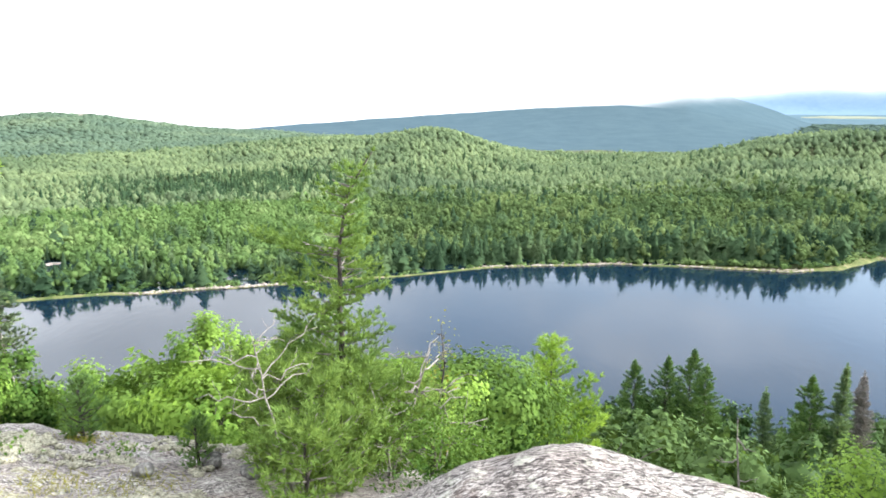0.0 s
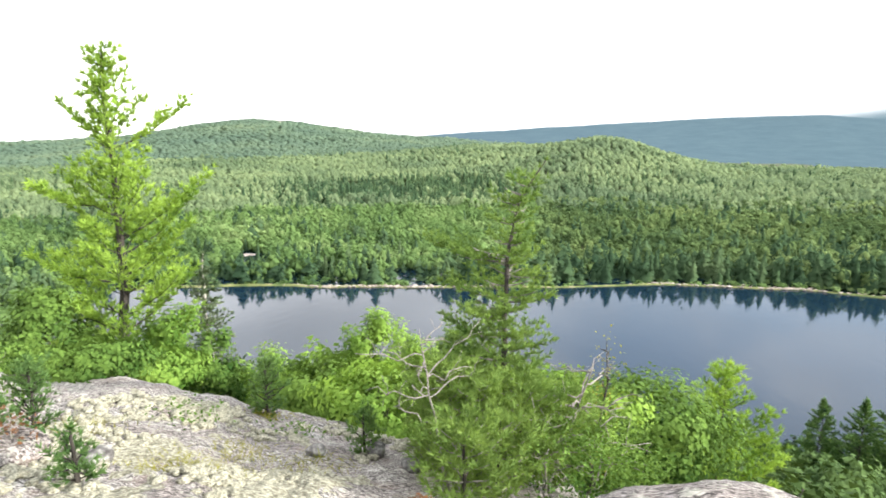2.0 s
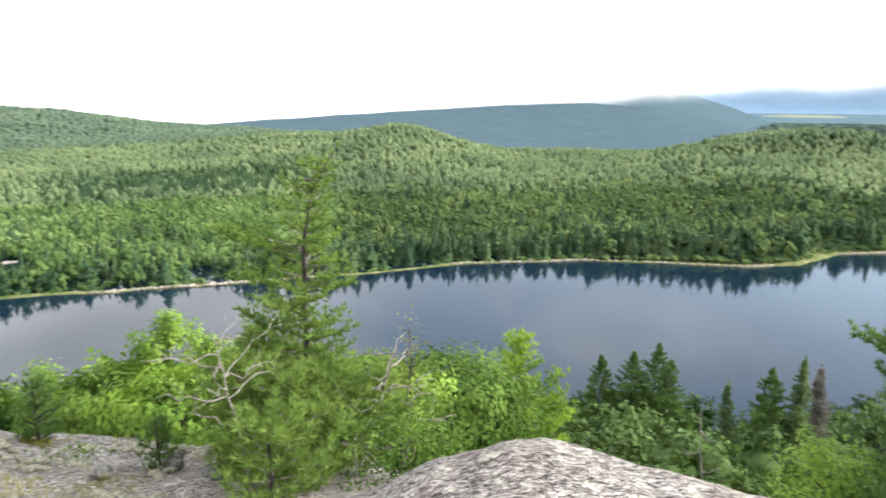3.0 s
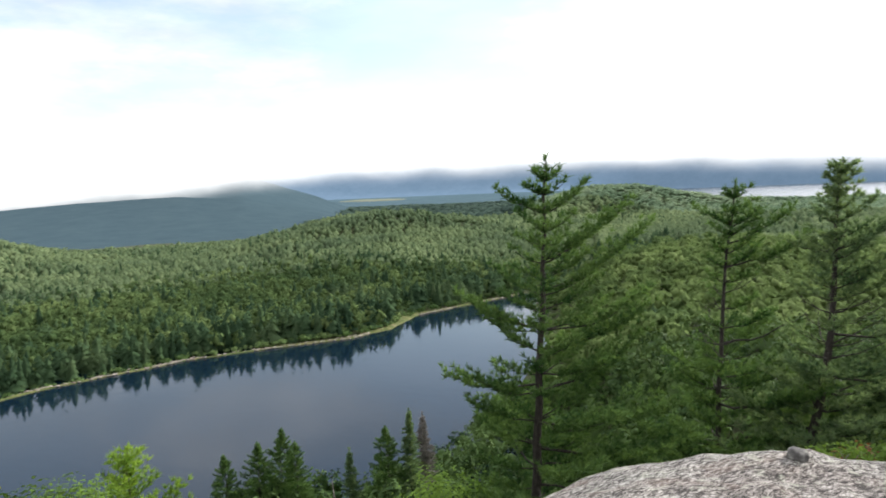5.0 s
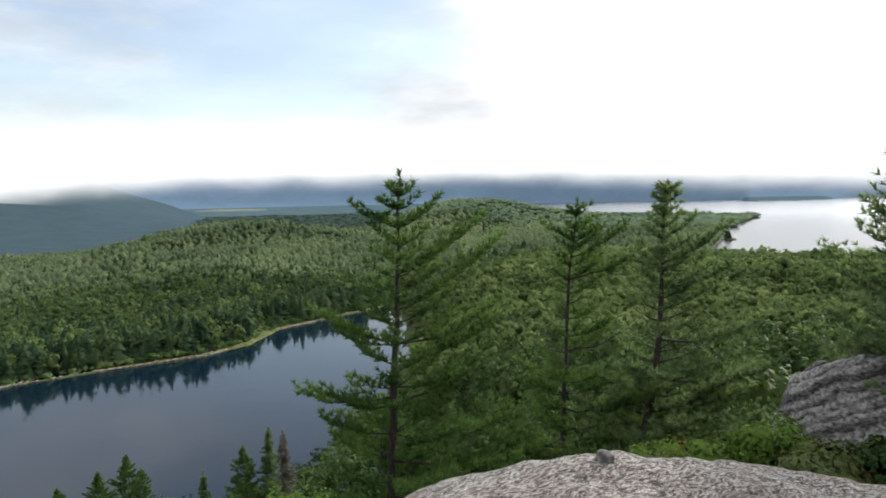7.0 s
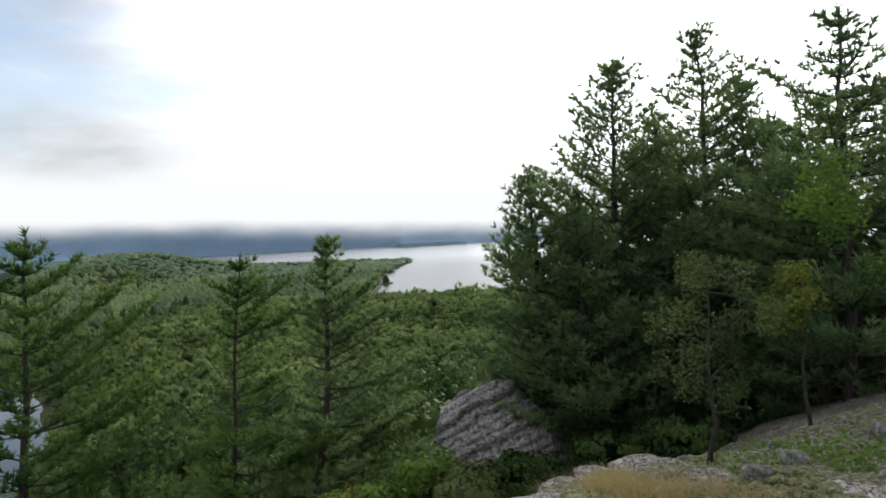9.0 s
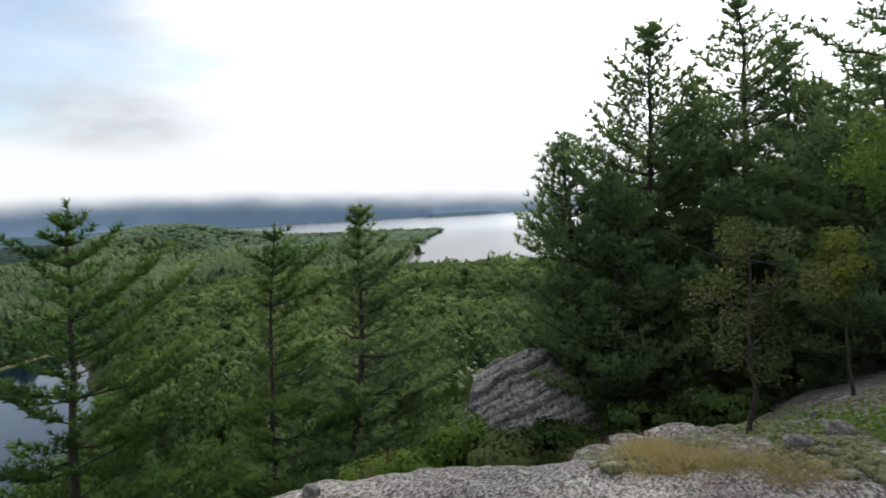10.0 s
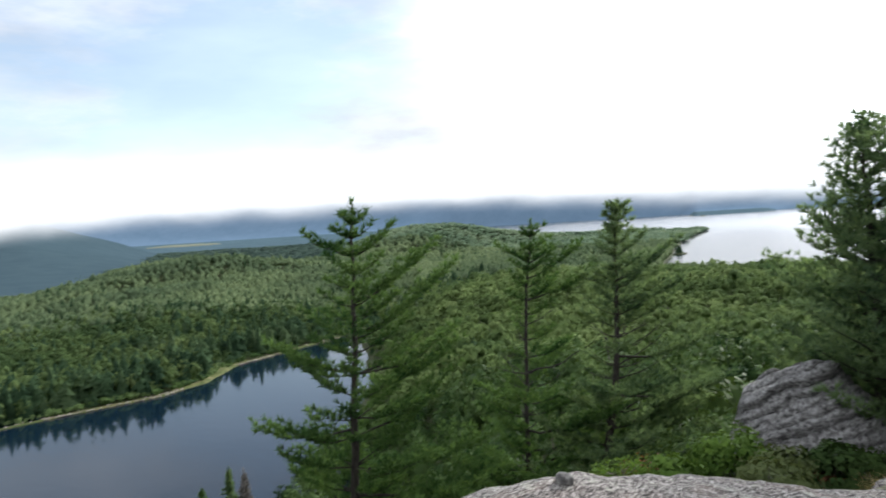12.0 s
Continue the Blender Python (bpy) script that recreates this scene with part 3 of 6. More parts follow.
def polar_sheet(rs, azs, height):
    R, A = np.meshgrid(rs, np.radians(azs), indexing="ij")
    x, y = R * np.sin(A), R * np.cos(A)
    z = height(x, y)
    v = np.stack([x, y, z], -1).reshape(-1, 3)
    n, m = R.shape
    i = (np.arange(n - 1)[:, None] * m + np.arange(m - 1)[None]).ravel()
    return v, np.stack([i, i + m, i + m + 1, i + 1], 1)


def build_ground():
    azs = np.concatenate([np.arange(-70, 125, 0.85), np.arange(125, 290.1, 3.0)])
    rs = np.concatenate([[0.02, 1.0, 2.0], np.geomspace(3, 4950, 190)])

    def h(x, y):
        r = np.hypot(x, y)
        return ground(x, y) - 0.25 * (1 - sstep(13, 16, r))
    v, f = polar_sheet(rs, azs, h)
    single("ground", v, f, MAT_SOIL, "wooded hill and valley floor with dark leaf litter", "ground", kind="structure", smooth=True)


build_ground()


def build_pond():
    gx, gy = np.meshgrid(np.linspace(-250, 290, 28), np.linspace(88, 290, 12), indexing="ij")
    v = np.stack([gx, gy, 0 * gx + POND_Z], -1).reshape(-1, 3)
    i = (np.arange(27)[:, None] * 12 + np.arange(11)[None]).ravel()
    single("water_pond", v, np.stack([i, i + 12, i + 13, i + 1], 1), MAT_POND, "still dark pond mirroring trees and sky", "water", kind="structure")


build_pond()


def build_lake():
    v, f = polar_sheet(np.geomspace(455, 4900, 40), np.arange(50, 127, 1.0), lambda x, y: 0 * x + LAKE_Z)
    single("water_lake", v, f[:, ::-1], MAT_LAKE, "wide pale lake shining under cloud", "water", kind="structure")


build_lake()


def range_height(x, y):
    r = np.hypot(x, y)
    az = np.degrees(np.arctan2(x, y))
    top = np.interp(az, [-180, -60, -20, 10, 25, 40, 57, 75, 90, 120, 180], [70, 40, 80, 200, 225, 235, 225, 125, 105, 105, 70])
    top = top + 34 * fbm(az / 7, az * 0 + 3, 4, 21)
    u = sstep(4200, 4800, r)
    foot = np.interp(az, [-180, -60, 20, 44, 53, 72.4, 73.0, 77.5, 80, 83, 125, 180], [3950, 3950, 2400, 2400, 4380, 4380, 3150, 3250, 4200, 4500, 4380, 3950])
    apron = np.where(r < foot, -30.0, 0) + 34 * sstep(foot - 30, np.maximum(foot + 150, 3980), r) * sstep(4200, 3500, foot)
    return -62 + 15 * u + apron + (top + 47) * u ** 0.8 + 16 * fbm(x / 140, y / 140, 3, 8) * u


def build_mountains():
    """Wooded range along the far shore, all round; its blue is painted haze."""
    azs = np.arange(-180, 180.1, 0.5)
    v, f = polar_sheet(np.linspace(4180, 4900, 13), azs, range_height)
    single("mountain_range", v, f, MAT_MOUNT, "long wooded mountains, coloured haze blue, under low cloud", "mountain", kind="structure", smooth=True)
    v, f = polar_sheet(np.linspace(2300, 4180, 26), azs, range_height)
    single("valley_floor", v, f, MAT_VALLEY, "far wooded valley, coloured haze blue-green, below the mountains", "ground", kind="structure", smooth=True)


build_mountains()


def build_near_mountain():
    """Wooded mountain beyond the valley, its top in cloud."""
    azs = np.arange(-30, 42.1, 0.4)
    rs = np.linspace(930, 2900, 60)

    def h(x, y):
        r = np.hypot(x, y)
        az = np.degrees(np.arctan2(x, y))
        top = np.interp(az, [-30, -18, -8, 0, 8, 15, 20, 25, 29, 34, 42], [-62, -30, 24, 56, 92, 106, 84, 10, -58, -68, -74])
        u = sstep(950, 2700, r)
        return -60 + (top + 60) * u + (6 * fbm(x / 90, y / 90, 3, 8) + 14 * fbm(x / 300, y / 300, 2, 12)) * u
    v, f = polar_sheet(rs, azs, h)
    single("mountain", v, f, MAT_MOUNT_NEAR, "wooded mountain, coloured haze blue-green, with its top in cloud", "mountain", kind="structure", smooth=True)


build_near_mountain()


def cloud_material():
    m, nt, n, l, out = nodes_of("low_cloud")
    ns = noise_node(nt, 0.006, 4.0, 0.5, (1, 1, 2.5))
    at = n.new("ShaderNodeUVMap")
    sp = n.new("ShaderNodeSeparateXYZ")
    l.new(at.outputs[0], sp.inputs[0])
    a = n.new("ShaderNodeMath")
    a.operation = "MULTIPLY_ADD"
    l.new(ns.outputs["Fac"], a.inputs[0])
    a.inputs[1].default_value = 0.3
    l.new(sp.outputs[1], a.inputs[2])
    mr = n.new("ShaderNodeMapRange")
    mr.interpolation_type = "SMOOTHSTEP"
    mr.inputs["From Min"].default_value = 0.16
    mr.inputs["From Max"].default_value = 1.0
    l.new(a.outputs[0], mr.inputs[0])
    pw = n.new("ShaderNodeMath")
    pw.operation = "POWER"
    l.new(mr.outputs[0], pw.inputs[0])
    pw.inputs[1].default_value = 2.0
    tr = n.new("ShaderNodeBsdfTransparent")
    # the cloud's daylight is given as its own glow
    em = n.new("ShaderNodeEmission")
    em.inputs[0].default_value = (0.97, 0.985, 1.0, 1)
    em.inputs[1].default_value = 1.12
    mx = n.new("ShaderNodeMixShader")
    l.new(pw.outputs[0], mx.inputs[0])
    l.new(tr.outputs[0], mx.inputs[1])
    l.new(em.outputs[0], mx.inputs[2])
    l.new(mx.outputs[0], out.inputs[0])
    return m


def build_cloud():
    """Stratus lying on the mountain tops: a far, soft-edged bank."""
    azs = np.arange(-90, 131, 1.0)
    R = 1750.0
    lo = np.interp(azs, [-90, -45, -32, -16, -2, 8, 15, 22, 33, 43, 57, 75, 83, 130], [-4.5, -4.5, -3.1, -3.2, -2.3, -1.4, -0.95, -0.15, 0.1, 0.15, 0.1, -0.9, -1.0, -1.0])
    us = np.linspace(0, 1, 24)
    el = lo[None] + (us[:, None] ** 1.6) * 9.0
    A = np.radians(azs)[None] + 0 * el
    v = np.stack([R * np.sin(A), R * np.cos(A), 1.6 + R * np.tan(np.radians(el))], -1).reshape(-1, 3)
    n, m = el.shape
    i = (np.arange(n - 1)[:, None] * m + np.arange(m - 1)[None]).ravel()
    f = np.stack([i, i + 1, i + m + 1, i + m], 1)
    me = np_mesh("cloud_bank", v, f, cloud_material(), True)
    uv = me.uv_layers.new(name="UVMap")
    # v: 0 at the ragged lower edge, 1 a little above
    hgt = us[:, None] ** 1.6 * 9.0 + 0 * el
    tv = np.minimum(np.clip(hgt / 3.0, 0, 1), np.clip((9.0 - hgt) / 5.5, 0, 1) * 1.05).reshape(-1)
    uu = (np.arange(n * m) % m) / m
    idx = np.empty(len(me.loops), np.int32)
    me.loops.foreach_get("vertex_index", idx)
    uv.data.foreach_set("uv", np.stack([uu[idx], tv[idx]], 1).astype(np.float32).ravel())
    ob = new("cloud_bank", me)
    ob.visible_shadow = False
    tagged(ob, "low white cloud lying along the mountain tops", "cloud", kind="structure")


build_cloud()

# ---- rock outcrop ----


def rock_height(x, y):
    r = np.hypot(x, y)
    z = near_ground(x, y)
    az = np.degrees(np.arctan2(x, y))
    z = z + 0.10 * fbm(x / 1.3, y / 1.3, 3, 31) * sstep(1.0, 2.5, r)
    z = z + 0.035 * fbm(x / 0.28, y / 0.16, 3, 37)
    ledge = fbm((x * 0.8 + y * 0.6) / 0.55, (y * 0.8 - x * 0.6) / 1.6, 3, 39)
    z = z + 0.05 * (np.floor(ledge * 5) / 5 + 0.3 * ledge) * sstep(1.2, 2.6, r)
    # low lichen cushions and broken ledges on the left bench
    bench = sstep(-4, -22, az) * sstep(3.5, 5, r)
    z = z + bench * (0.10 * np.abs(fbm(x / 0.5, y / 0.5, 3, 41)) + 0.05 * fbm(x / 0.18, y / 0.18, 2, 43))
    right = sstep(84, 96, az) * sstep(3.6, 5, r)
    z = z + right * (0.12 * np.abs(fbm(x / 0.6, y / 0.6, 3, 47)))
    return z


def build_rock():
    azs = np.concatenate([np.arange(-85, 150, 0.55), np.arange(150, 276, 2.5)])
    rs = np.concatenate([[0.03, 0.25], np.geomspace(0.6, 15.5, 122)])
    v, f = polar_sheet(rs, azs, rock_height)
    single("rock_outcrop", v, f, MAT_ROCK, "weathered grey granite ledge crusted with pale and black lichen", "rock", kind="structure", smooth=True)


build_rock()

# ---- tree kinds ----


def conifer(seed, H, crown_r, start=0.15, gap=0.35, limbs=5, up=0.35, needles=7, length=0.15, width=0.02, twig=0.16, flag=(0, 0), lean=(0, 0), shape=1.0, thin=1.0, trunk_r=None, step=0.11, crook=1.3, inner=0.28):
    """Trunk, limbs and needle sprays of a pine or spruce, base at the origin. start: bare share of the trunk; flag: bearing and strength of the wind-swept side."""
    rng = np.random.default_rng(seed)
    n = 14
    t = np.linspace(0, 1, n)
    wob = np.cumsum(rng.normal(size=(n, 2)) * 0.006 * H, 0)
    wob -= wob[0]
    line = np.stack([lean[0] * t ** crook + wob[:, 0], lean[1] * t ** crook + wob[:, 1], H * t], 1)
    tr = trunk_r or 0.010 * H + 0.025
    trunk = tube(line, tr * (1 - t) ** 0.8 + 0.008, 8)
    wood, cs, ds = [], [], []
    z = start * H
    while z < 0.985 * H:
        u = (z / H - start) / (1 - start)
        env = crown_r * ((1 - u) ** shape * 0.95 + 0.025) * min(1.0, 0.55 + 2.2 * u) * min(1.0, 0.25 + 5.0 * (1 - u))
        base = np.array([np.interp(z / H, t, line[:, k]) for k in range(3)])
        a0 = rng.uniform(0, 6.28)
        for k in range(limbs):
            if rng.random() > thin:
                continue
            a = a0 + k * 6.283 / limbs + rng.normal() * 0.3
            L = env * rng.uniform(0.45, 1.25) * (1 + flag[1] * math.cos(a - math.radians(90 - flag[0])))
            if L < 0.08:
                continue
            rise = up * (0.5 + 0.7 * u + 1.6 * u ** 4) + rng.normal() * 0.08
            end = base + np.array([math.cos(a), math.sin(a), rise]) * L
            p = bend(base + [0, 0, rng.normal() * 0.05], end, -0.10 * (1 - u), rng, 6, 0.05)
            wood.append(tube(p, np.linspace(0.010 + 0.010 * L, 0.004, 6), 3))
            for s in np.arange(min(0.55, inner * 2), 1.01, max(0.06, 0.12 / L)):
                cs.append(np.array([np.interp(s, np.linspace(0, 1, 6), p[:, c]) for c in range(3)]))
                ds.append(unit(unit(end - base) + [0, 0, 0.3]))
            m = max(4, int(L / twig))
            for s in np.linspace(inner, 1.0, m):
                q = p[0] * 0 + np.array([np.interp(s, np.linspace(0, 1, 6), p[:, c]) for c in range(3)])
                d = unit(end - base)
                for side in (-1, 1):
                    sw = unit(d * 0.75 + side * np.array([-d[1], d[0], 0]) * rng.uniform(0.5, 1.0) + [0, 0, 0.25 + 0.1 * rng.normal()])
                    if rng.random() < 0.14:
                        continue
                    tl = L * 0.40 * (1.22 - s) * min(1.0, 0.35 + 1.6 * (s - 0.28) + 4 * (0.28 - inner)) * rng.uniform(0.5, 1.25) + 0.11
                    kk = max(1, int(tl / step))
                    for w in np.linspace(0.3, 1, kk):
                        cs.append(q + sw * tl * w + [0, 0, 0.22 * tl * w * w] + rng.normal(size=3) * 0.025)
                        ds.append(unit(sw + [0, 0, 0.45]))
        z += gap * rng.uniform(0.7, 1.3) * (1.15 - 0.5 * u)
    for s in np.linspace(0.93, 1.0, 9):
        cs.append(np.array([np.interp(s, t, line[:, k]) for k in range(3)]))
        ds.append(unit(np.array([rng.normal() * 0.4, rng.normal() * 0.4, 1.0])))
    fol = tufts(np.array(cs), np.array(ds), rng, needles, length, width)
    return trunk, join(wood), fol


def white_pine(seed, H, reach, slope, gap, limbs=5, up=0.35, start=0.1, flag=(0, 0), lean=(0, 0), crook=1.3, extra=(), trunk_r=None, twig=0.12, clump=0.10, needles=11,
               length=0.145, width=0.016, bare=0.0, thin=0.95, bald=None, inner=0.3, curl=0.28, foot=0.1):
    """A pine in plumes: whorls of limbs with flat sprays of needle clumps and open air between them, base at the origin.
    reach: longest limb; foot, slope: limbs at the top, and how fast they lengthen below it; flag: bearing and strength of the fuller side; extra: single limbs as
    (height of the tip, bearing, length, rise); bare: share of dead limbs; bald: heights between which few limbs keep needles."""
    rng = np.random.default_rng(seed)
    t = np.linspace(0, 1, 16)
    wob = np.cumsum(rng.normal(size=(16, 2)) * 0.004 * H, 0)
    wob -= wob[0]
    line = np.stack([lean[0] * t ** crook + wob[:, 0], lean[1] * t ** crook + wob[:, 1], H * t], 1)
    tr = trunk_r or 0.009 * H + 0.02
    trunk = tube(line, tr * (1 - t) ** 0.8 + 0.004 + 0.0006 * H, 8)
    plan = []
    z = start * H
    while z < H - (0.05 if H < 2 else 0.2):
        d = H - z
        env = min(reach, foot + slope * d) * min(1.0, 0.6 + 0.9 * (z - start * H))
        a0 = rng.uniform(0, 6.28)
        for k in range(limbs):
            if rng.random() > thin:
                continue
            a = a0 + k * 6.283 / limbs + rng.normal() * 0.25
            L = env * rng.choice([0.6, 0.85, 1.05, 1.25]) * rng.uniform(0.85, 1.1) * (1 + flag[1] * math.cos(a - math.radians(90 - flag[0])))
            if L > 0.05:
                bald_here = bald and bald[0] < z < bald[1] and rng.random() < 0.75
                plan.append((z + rng.normal() * 0.04 * gap, a, L, up * (0.75 + 0.9 * math.exp(-d / (0.22 * H))) + rng.normal() * 0.07, bald_here or rng.random() < bare))
        z += 0.8 * gap * rng.uniform(0.75, 1.25) * (0.6 + 0.4 * min(1.0, d / (0.5 * H)))
    plan += [(zt - L * rise, math.radians(90 - az), L, rise, False) for zt, az, L, rise in extra]
    wood, cs, ds, ts, arms = [], [], [], [], []
    q = np.linspace(0, 1, 7)
    for z, a, L, rise, dead in plan:
        base = np.array([np.interp(min(z, H) / H, t, line[:, k]) for k in range(3)])
        hd = np.array([math.cos(a), math.sin(a), 0])
        sd = np.array([-hd[1], hd[0], 0])
        sweep = rng.normal() * 0.10
        p = base + hd * (L * q)[:, None] + sd * (L * sweep * q ** 2)[:, None]
        p[:, 2] += L * ((rise - curl * 0.6) * q + curl * 0.9 * q ** 2.6)
        p[1:] += rng.normal(size=(6, 3)) * 0.012 * L
        wood.append(tube(p, np.linspace(0.007 + 0.010 * L, 0.003, 7), 4))
        arms.append([len(wood) - 1, len(wood), len(cs), len(cs)])
        if dead:
            for s in rng.uniform(0.3, 0.95, 4):
                b = np.array([np.interp(s, q, p[:, c]) for c in range(3)])
                wood.append(tube(bend(b, b + (hd * 0.5 + sd * rng.choice([-1, 1]) * 0.6 + [0, 0, rng.normal() * 0.3]) * L * 0.3, 0.05, rng, 4, 0.1), np.linspace(0.005, 0.002, 4), 3))
            arms[-1][1] = len(wood)
            continue
        mood = rng.random() * 0.5
        n = max(3, int(L / twig))
        first = inner if L > 0.5 else 0.12
        for s in np.linspace(first, 1.0, n):
            b = np.array([np.interp(s, q, p[:, c]) for c in range(3)])
            slope_v = (np.interp(min(s + 0.05, 1), q, p[:, 2]) - np.interp(s - 0.05, q, p[:, 2])) / (0.1 * L)
            ax = unit(hd + [0, 0, slope_v])
            for side in (-1, 1):
                if rng.random() < 0.1:
                    continue
                tl = (0.13 + 0.40 * L * (1.15 - s)) * rng.uniform(0.55, 1.15) * min(1.0, 0.5 + (s - first) * 2.5)
                sw = unit(ax * rng.uniform(0.6, 1.0) + side * sd * rng.uniform(0.6, 1.0) + [0, 0, 0.16 + 0.08 * rng.normal()])
                kk = max(1, int(tl / clump))
                for w in np.linspace(1 / kk if kk > 1 else 0.8, 1, kk):
                    cs.append(b + sw * tl * w + [0, 0, 0.3 * tl * w * w] + rng.normal(size=3) * 0.22 * clump)
                    ds.append(unit(sw + [0, 0, 0.55]))
                    ts.append(mood + 0.35 * rng.random() + 0.15 * w)
            cs.append(b + [0, 0, 0.02])
            ds.append(unit(ax + [0, 0, 0.5]))
            ts.append(mood + 0.2 * rng.random())
        arms[-1][3] = len(cs)
    for s in np.linspace(1 - min(0.3, 0.2 * H) / H, 1.0, 5):
        cs.append(np.array([np.interp(s, t, line[:, k]) for k in range(3)]))
        ds.append(unit(np.array([rng.normal() * 0.4, rng.normal() * 0.4, 1.0])))
        ts.append(0.6)
    v, f = tufts(np.array(cs), np.array(ds), rng, needles, length, width, 0.85)
    tone = np.repeat(np.clip(ts, 0, 1), needles * 3)
    k = needles * 3
    sprays = [(join(wood[w0:w1]), v[c0 * k:c1 * k], tone[c0 * k:c1 * k]) for w0, w1, c0, c1 in arms]
    last = arms[-1][3] * k
    return trunk, join(wood), (v, f, tone), sprays + [(None, v[last:], tone[last:])]


def broadleaf(seed, H, rx, rz, count, size, trunk_r=0.05, clusters=26, low=0.35, spread=0.3, limb_n=9, lean=(0, 0), far=False):
    """Trunk, limbs and single leaves of a broadleaved tree, base at the origin."""
    rng = np.random.default_rng(seed)
    t = np.linspace(0, 1, 9)
    wob = np.cumsum(rng.normal(size=(9, 2)) * 0.015 * H, 0)
    wob -= wob[0]
    line = np.stack([lean[0] * t + wob[:, 0], lean[1] * t + wob[:, 1], H * 0.92 * t], 1)
    trunk = tube(line, trunk_r * (1 - 0.9 * t), 7)
    mid = line[-1] * [1, 1, 0] + [0, 0, H - rz]
    dirs = unit(rng.normal(size=(clusters, 3)))
    rad = rng.uniform(0.45, 1.0, (clusters, 1)) ** 0.6
    cen = mid + dirs * rad * [rx, rx, rz]
    cen = cen[cen[:, 2] > low * H] if low else cen
    wood = []
    for c in cen[:limb_n]:
        h = min(max(c[2] - 0.35 * np.hypot(*(c[:2] - mid[:2])), 0.1 * H), 0.85 * H)
        b = np.array([np.interp(h, line[:, 2], line[:, k]) for k in range(3)])
        wood.append(tube(bend(b, c, 0.06, rng, 5, 0.08), np.linspace(trunk_r * 0.4, 0.004, 5), 4))
    pick = rng.integers(0, len(cen), count)
    off = np.clip(rng.normal(size=(count, 3)), -1.5, 1.5) * [spread * rx, spread * rx, spread * rz * 0.8]
    pos = cen[pick] + off
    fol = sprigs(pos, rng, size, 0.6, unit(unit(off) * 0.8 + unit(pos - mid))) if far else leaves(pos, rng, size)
    # light from above put into the tone: upper clumps paler, lower ones darker
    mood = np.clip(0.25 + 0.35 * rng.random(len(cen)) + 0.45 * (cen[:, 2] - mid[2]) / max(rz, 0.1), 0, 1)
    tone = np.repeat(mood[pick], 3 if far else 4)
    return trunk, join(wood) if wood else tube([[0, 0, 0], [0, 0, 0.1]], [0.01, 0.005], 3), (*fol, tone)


def plant(name, label, category, kit, loc, mats, group="", turn=0.0):
    ob = thing(name, label, category, loc, group)
    ob.rotation_euler[2] = turn
    part("trunk", *kit[0], mats[0], ob, smooth=True)
    tagged(part("limb_mass", *kit[1], mats[1], ob), kind="stuff")
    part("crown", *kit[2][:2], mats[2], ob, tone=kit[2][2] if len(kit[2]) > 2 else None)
    return ob


def plant_limbs(name, label, category, kit, loc, mats):
    """A conifer seen at close range: every limb is a part, with its spray of needles under it."""
    ob = thing(name, label, category, loc)
    trunk = part("trunk", *kit[0], mats[0], ob, smooth=True)
    for arm, v, tone in kit[3]:
        limb = part("limb", *arm, mats[1], ob) if arm else trunk
        if len(v):
            part("needle_spray", v, np.arange(len(v)).reshape(-1, 3), mats[2], limb, tone=tone)
    return ob


def at(az, r, dz=-0.15):
    """A place on the ground by bearing and distance."""
    x, y = r * math.sin(radians(az)), r * math.cos(radians(az))
    return (x, y, float(ground(x, y)) + dz)


# ---- woods ----


OCTA = (np.array([[1, 0, 0], [0, 1, 0], [-1, 0, 0], [0, -1, 0], [0, 0, 1], [0, 0, -1.0]]), np.array([[0, 1, 4], [1, 2, 4], [2, 3, 4], [3, 0, 4], [1, 0, 5], [2, 1, 5], [3, 2, 5], [0, 3, 5]]))


def clumped(rng, n, core, size, leafy, leaf, hull=ICO0):
    """An uneven crown: a ragged core with smaller clumps budding from it and loose sprays."""
    v, f = hull
    bits = [(v * (1 + 0.2 * rng.normal(size=(len(v), 1))) * [core, core, core * 1.05] + [0, 0, 0.52], f)]
    v, f = OCTA
    for q in range(n):
        d = unit(rng.normal(size=3) + [0, 0, 0.5])
        w = v @ np.linalg.qr(rng.normal(size=(3, 3)))[0].T
        bits.append((w * (1 + 0.25 * rng.normal(size=(6, 1))) * size * rng.uniform(0.7, 1.35) * [1, 1, 0.8] + d * [0.33, 0.33, 0.32] + [0, 0, 0.56], f))
    d = unit(rng.normal(size=(leafy, 3)) + [0, 0, 0.3])
    p = d * [0.42, 0.42, 0.40] * rng.uniform(0.85, 1.12, (leafy, 1)) + [0, 0, 0.58]
    bits.append(sprigs(p, rng, leaf, 0.6, d))
    return join(bits)


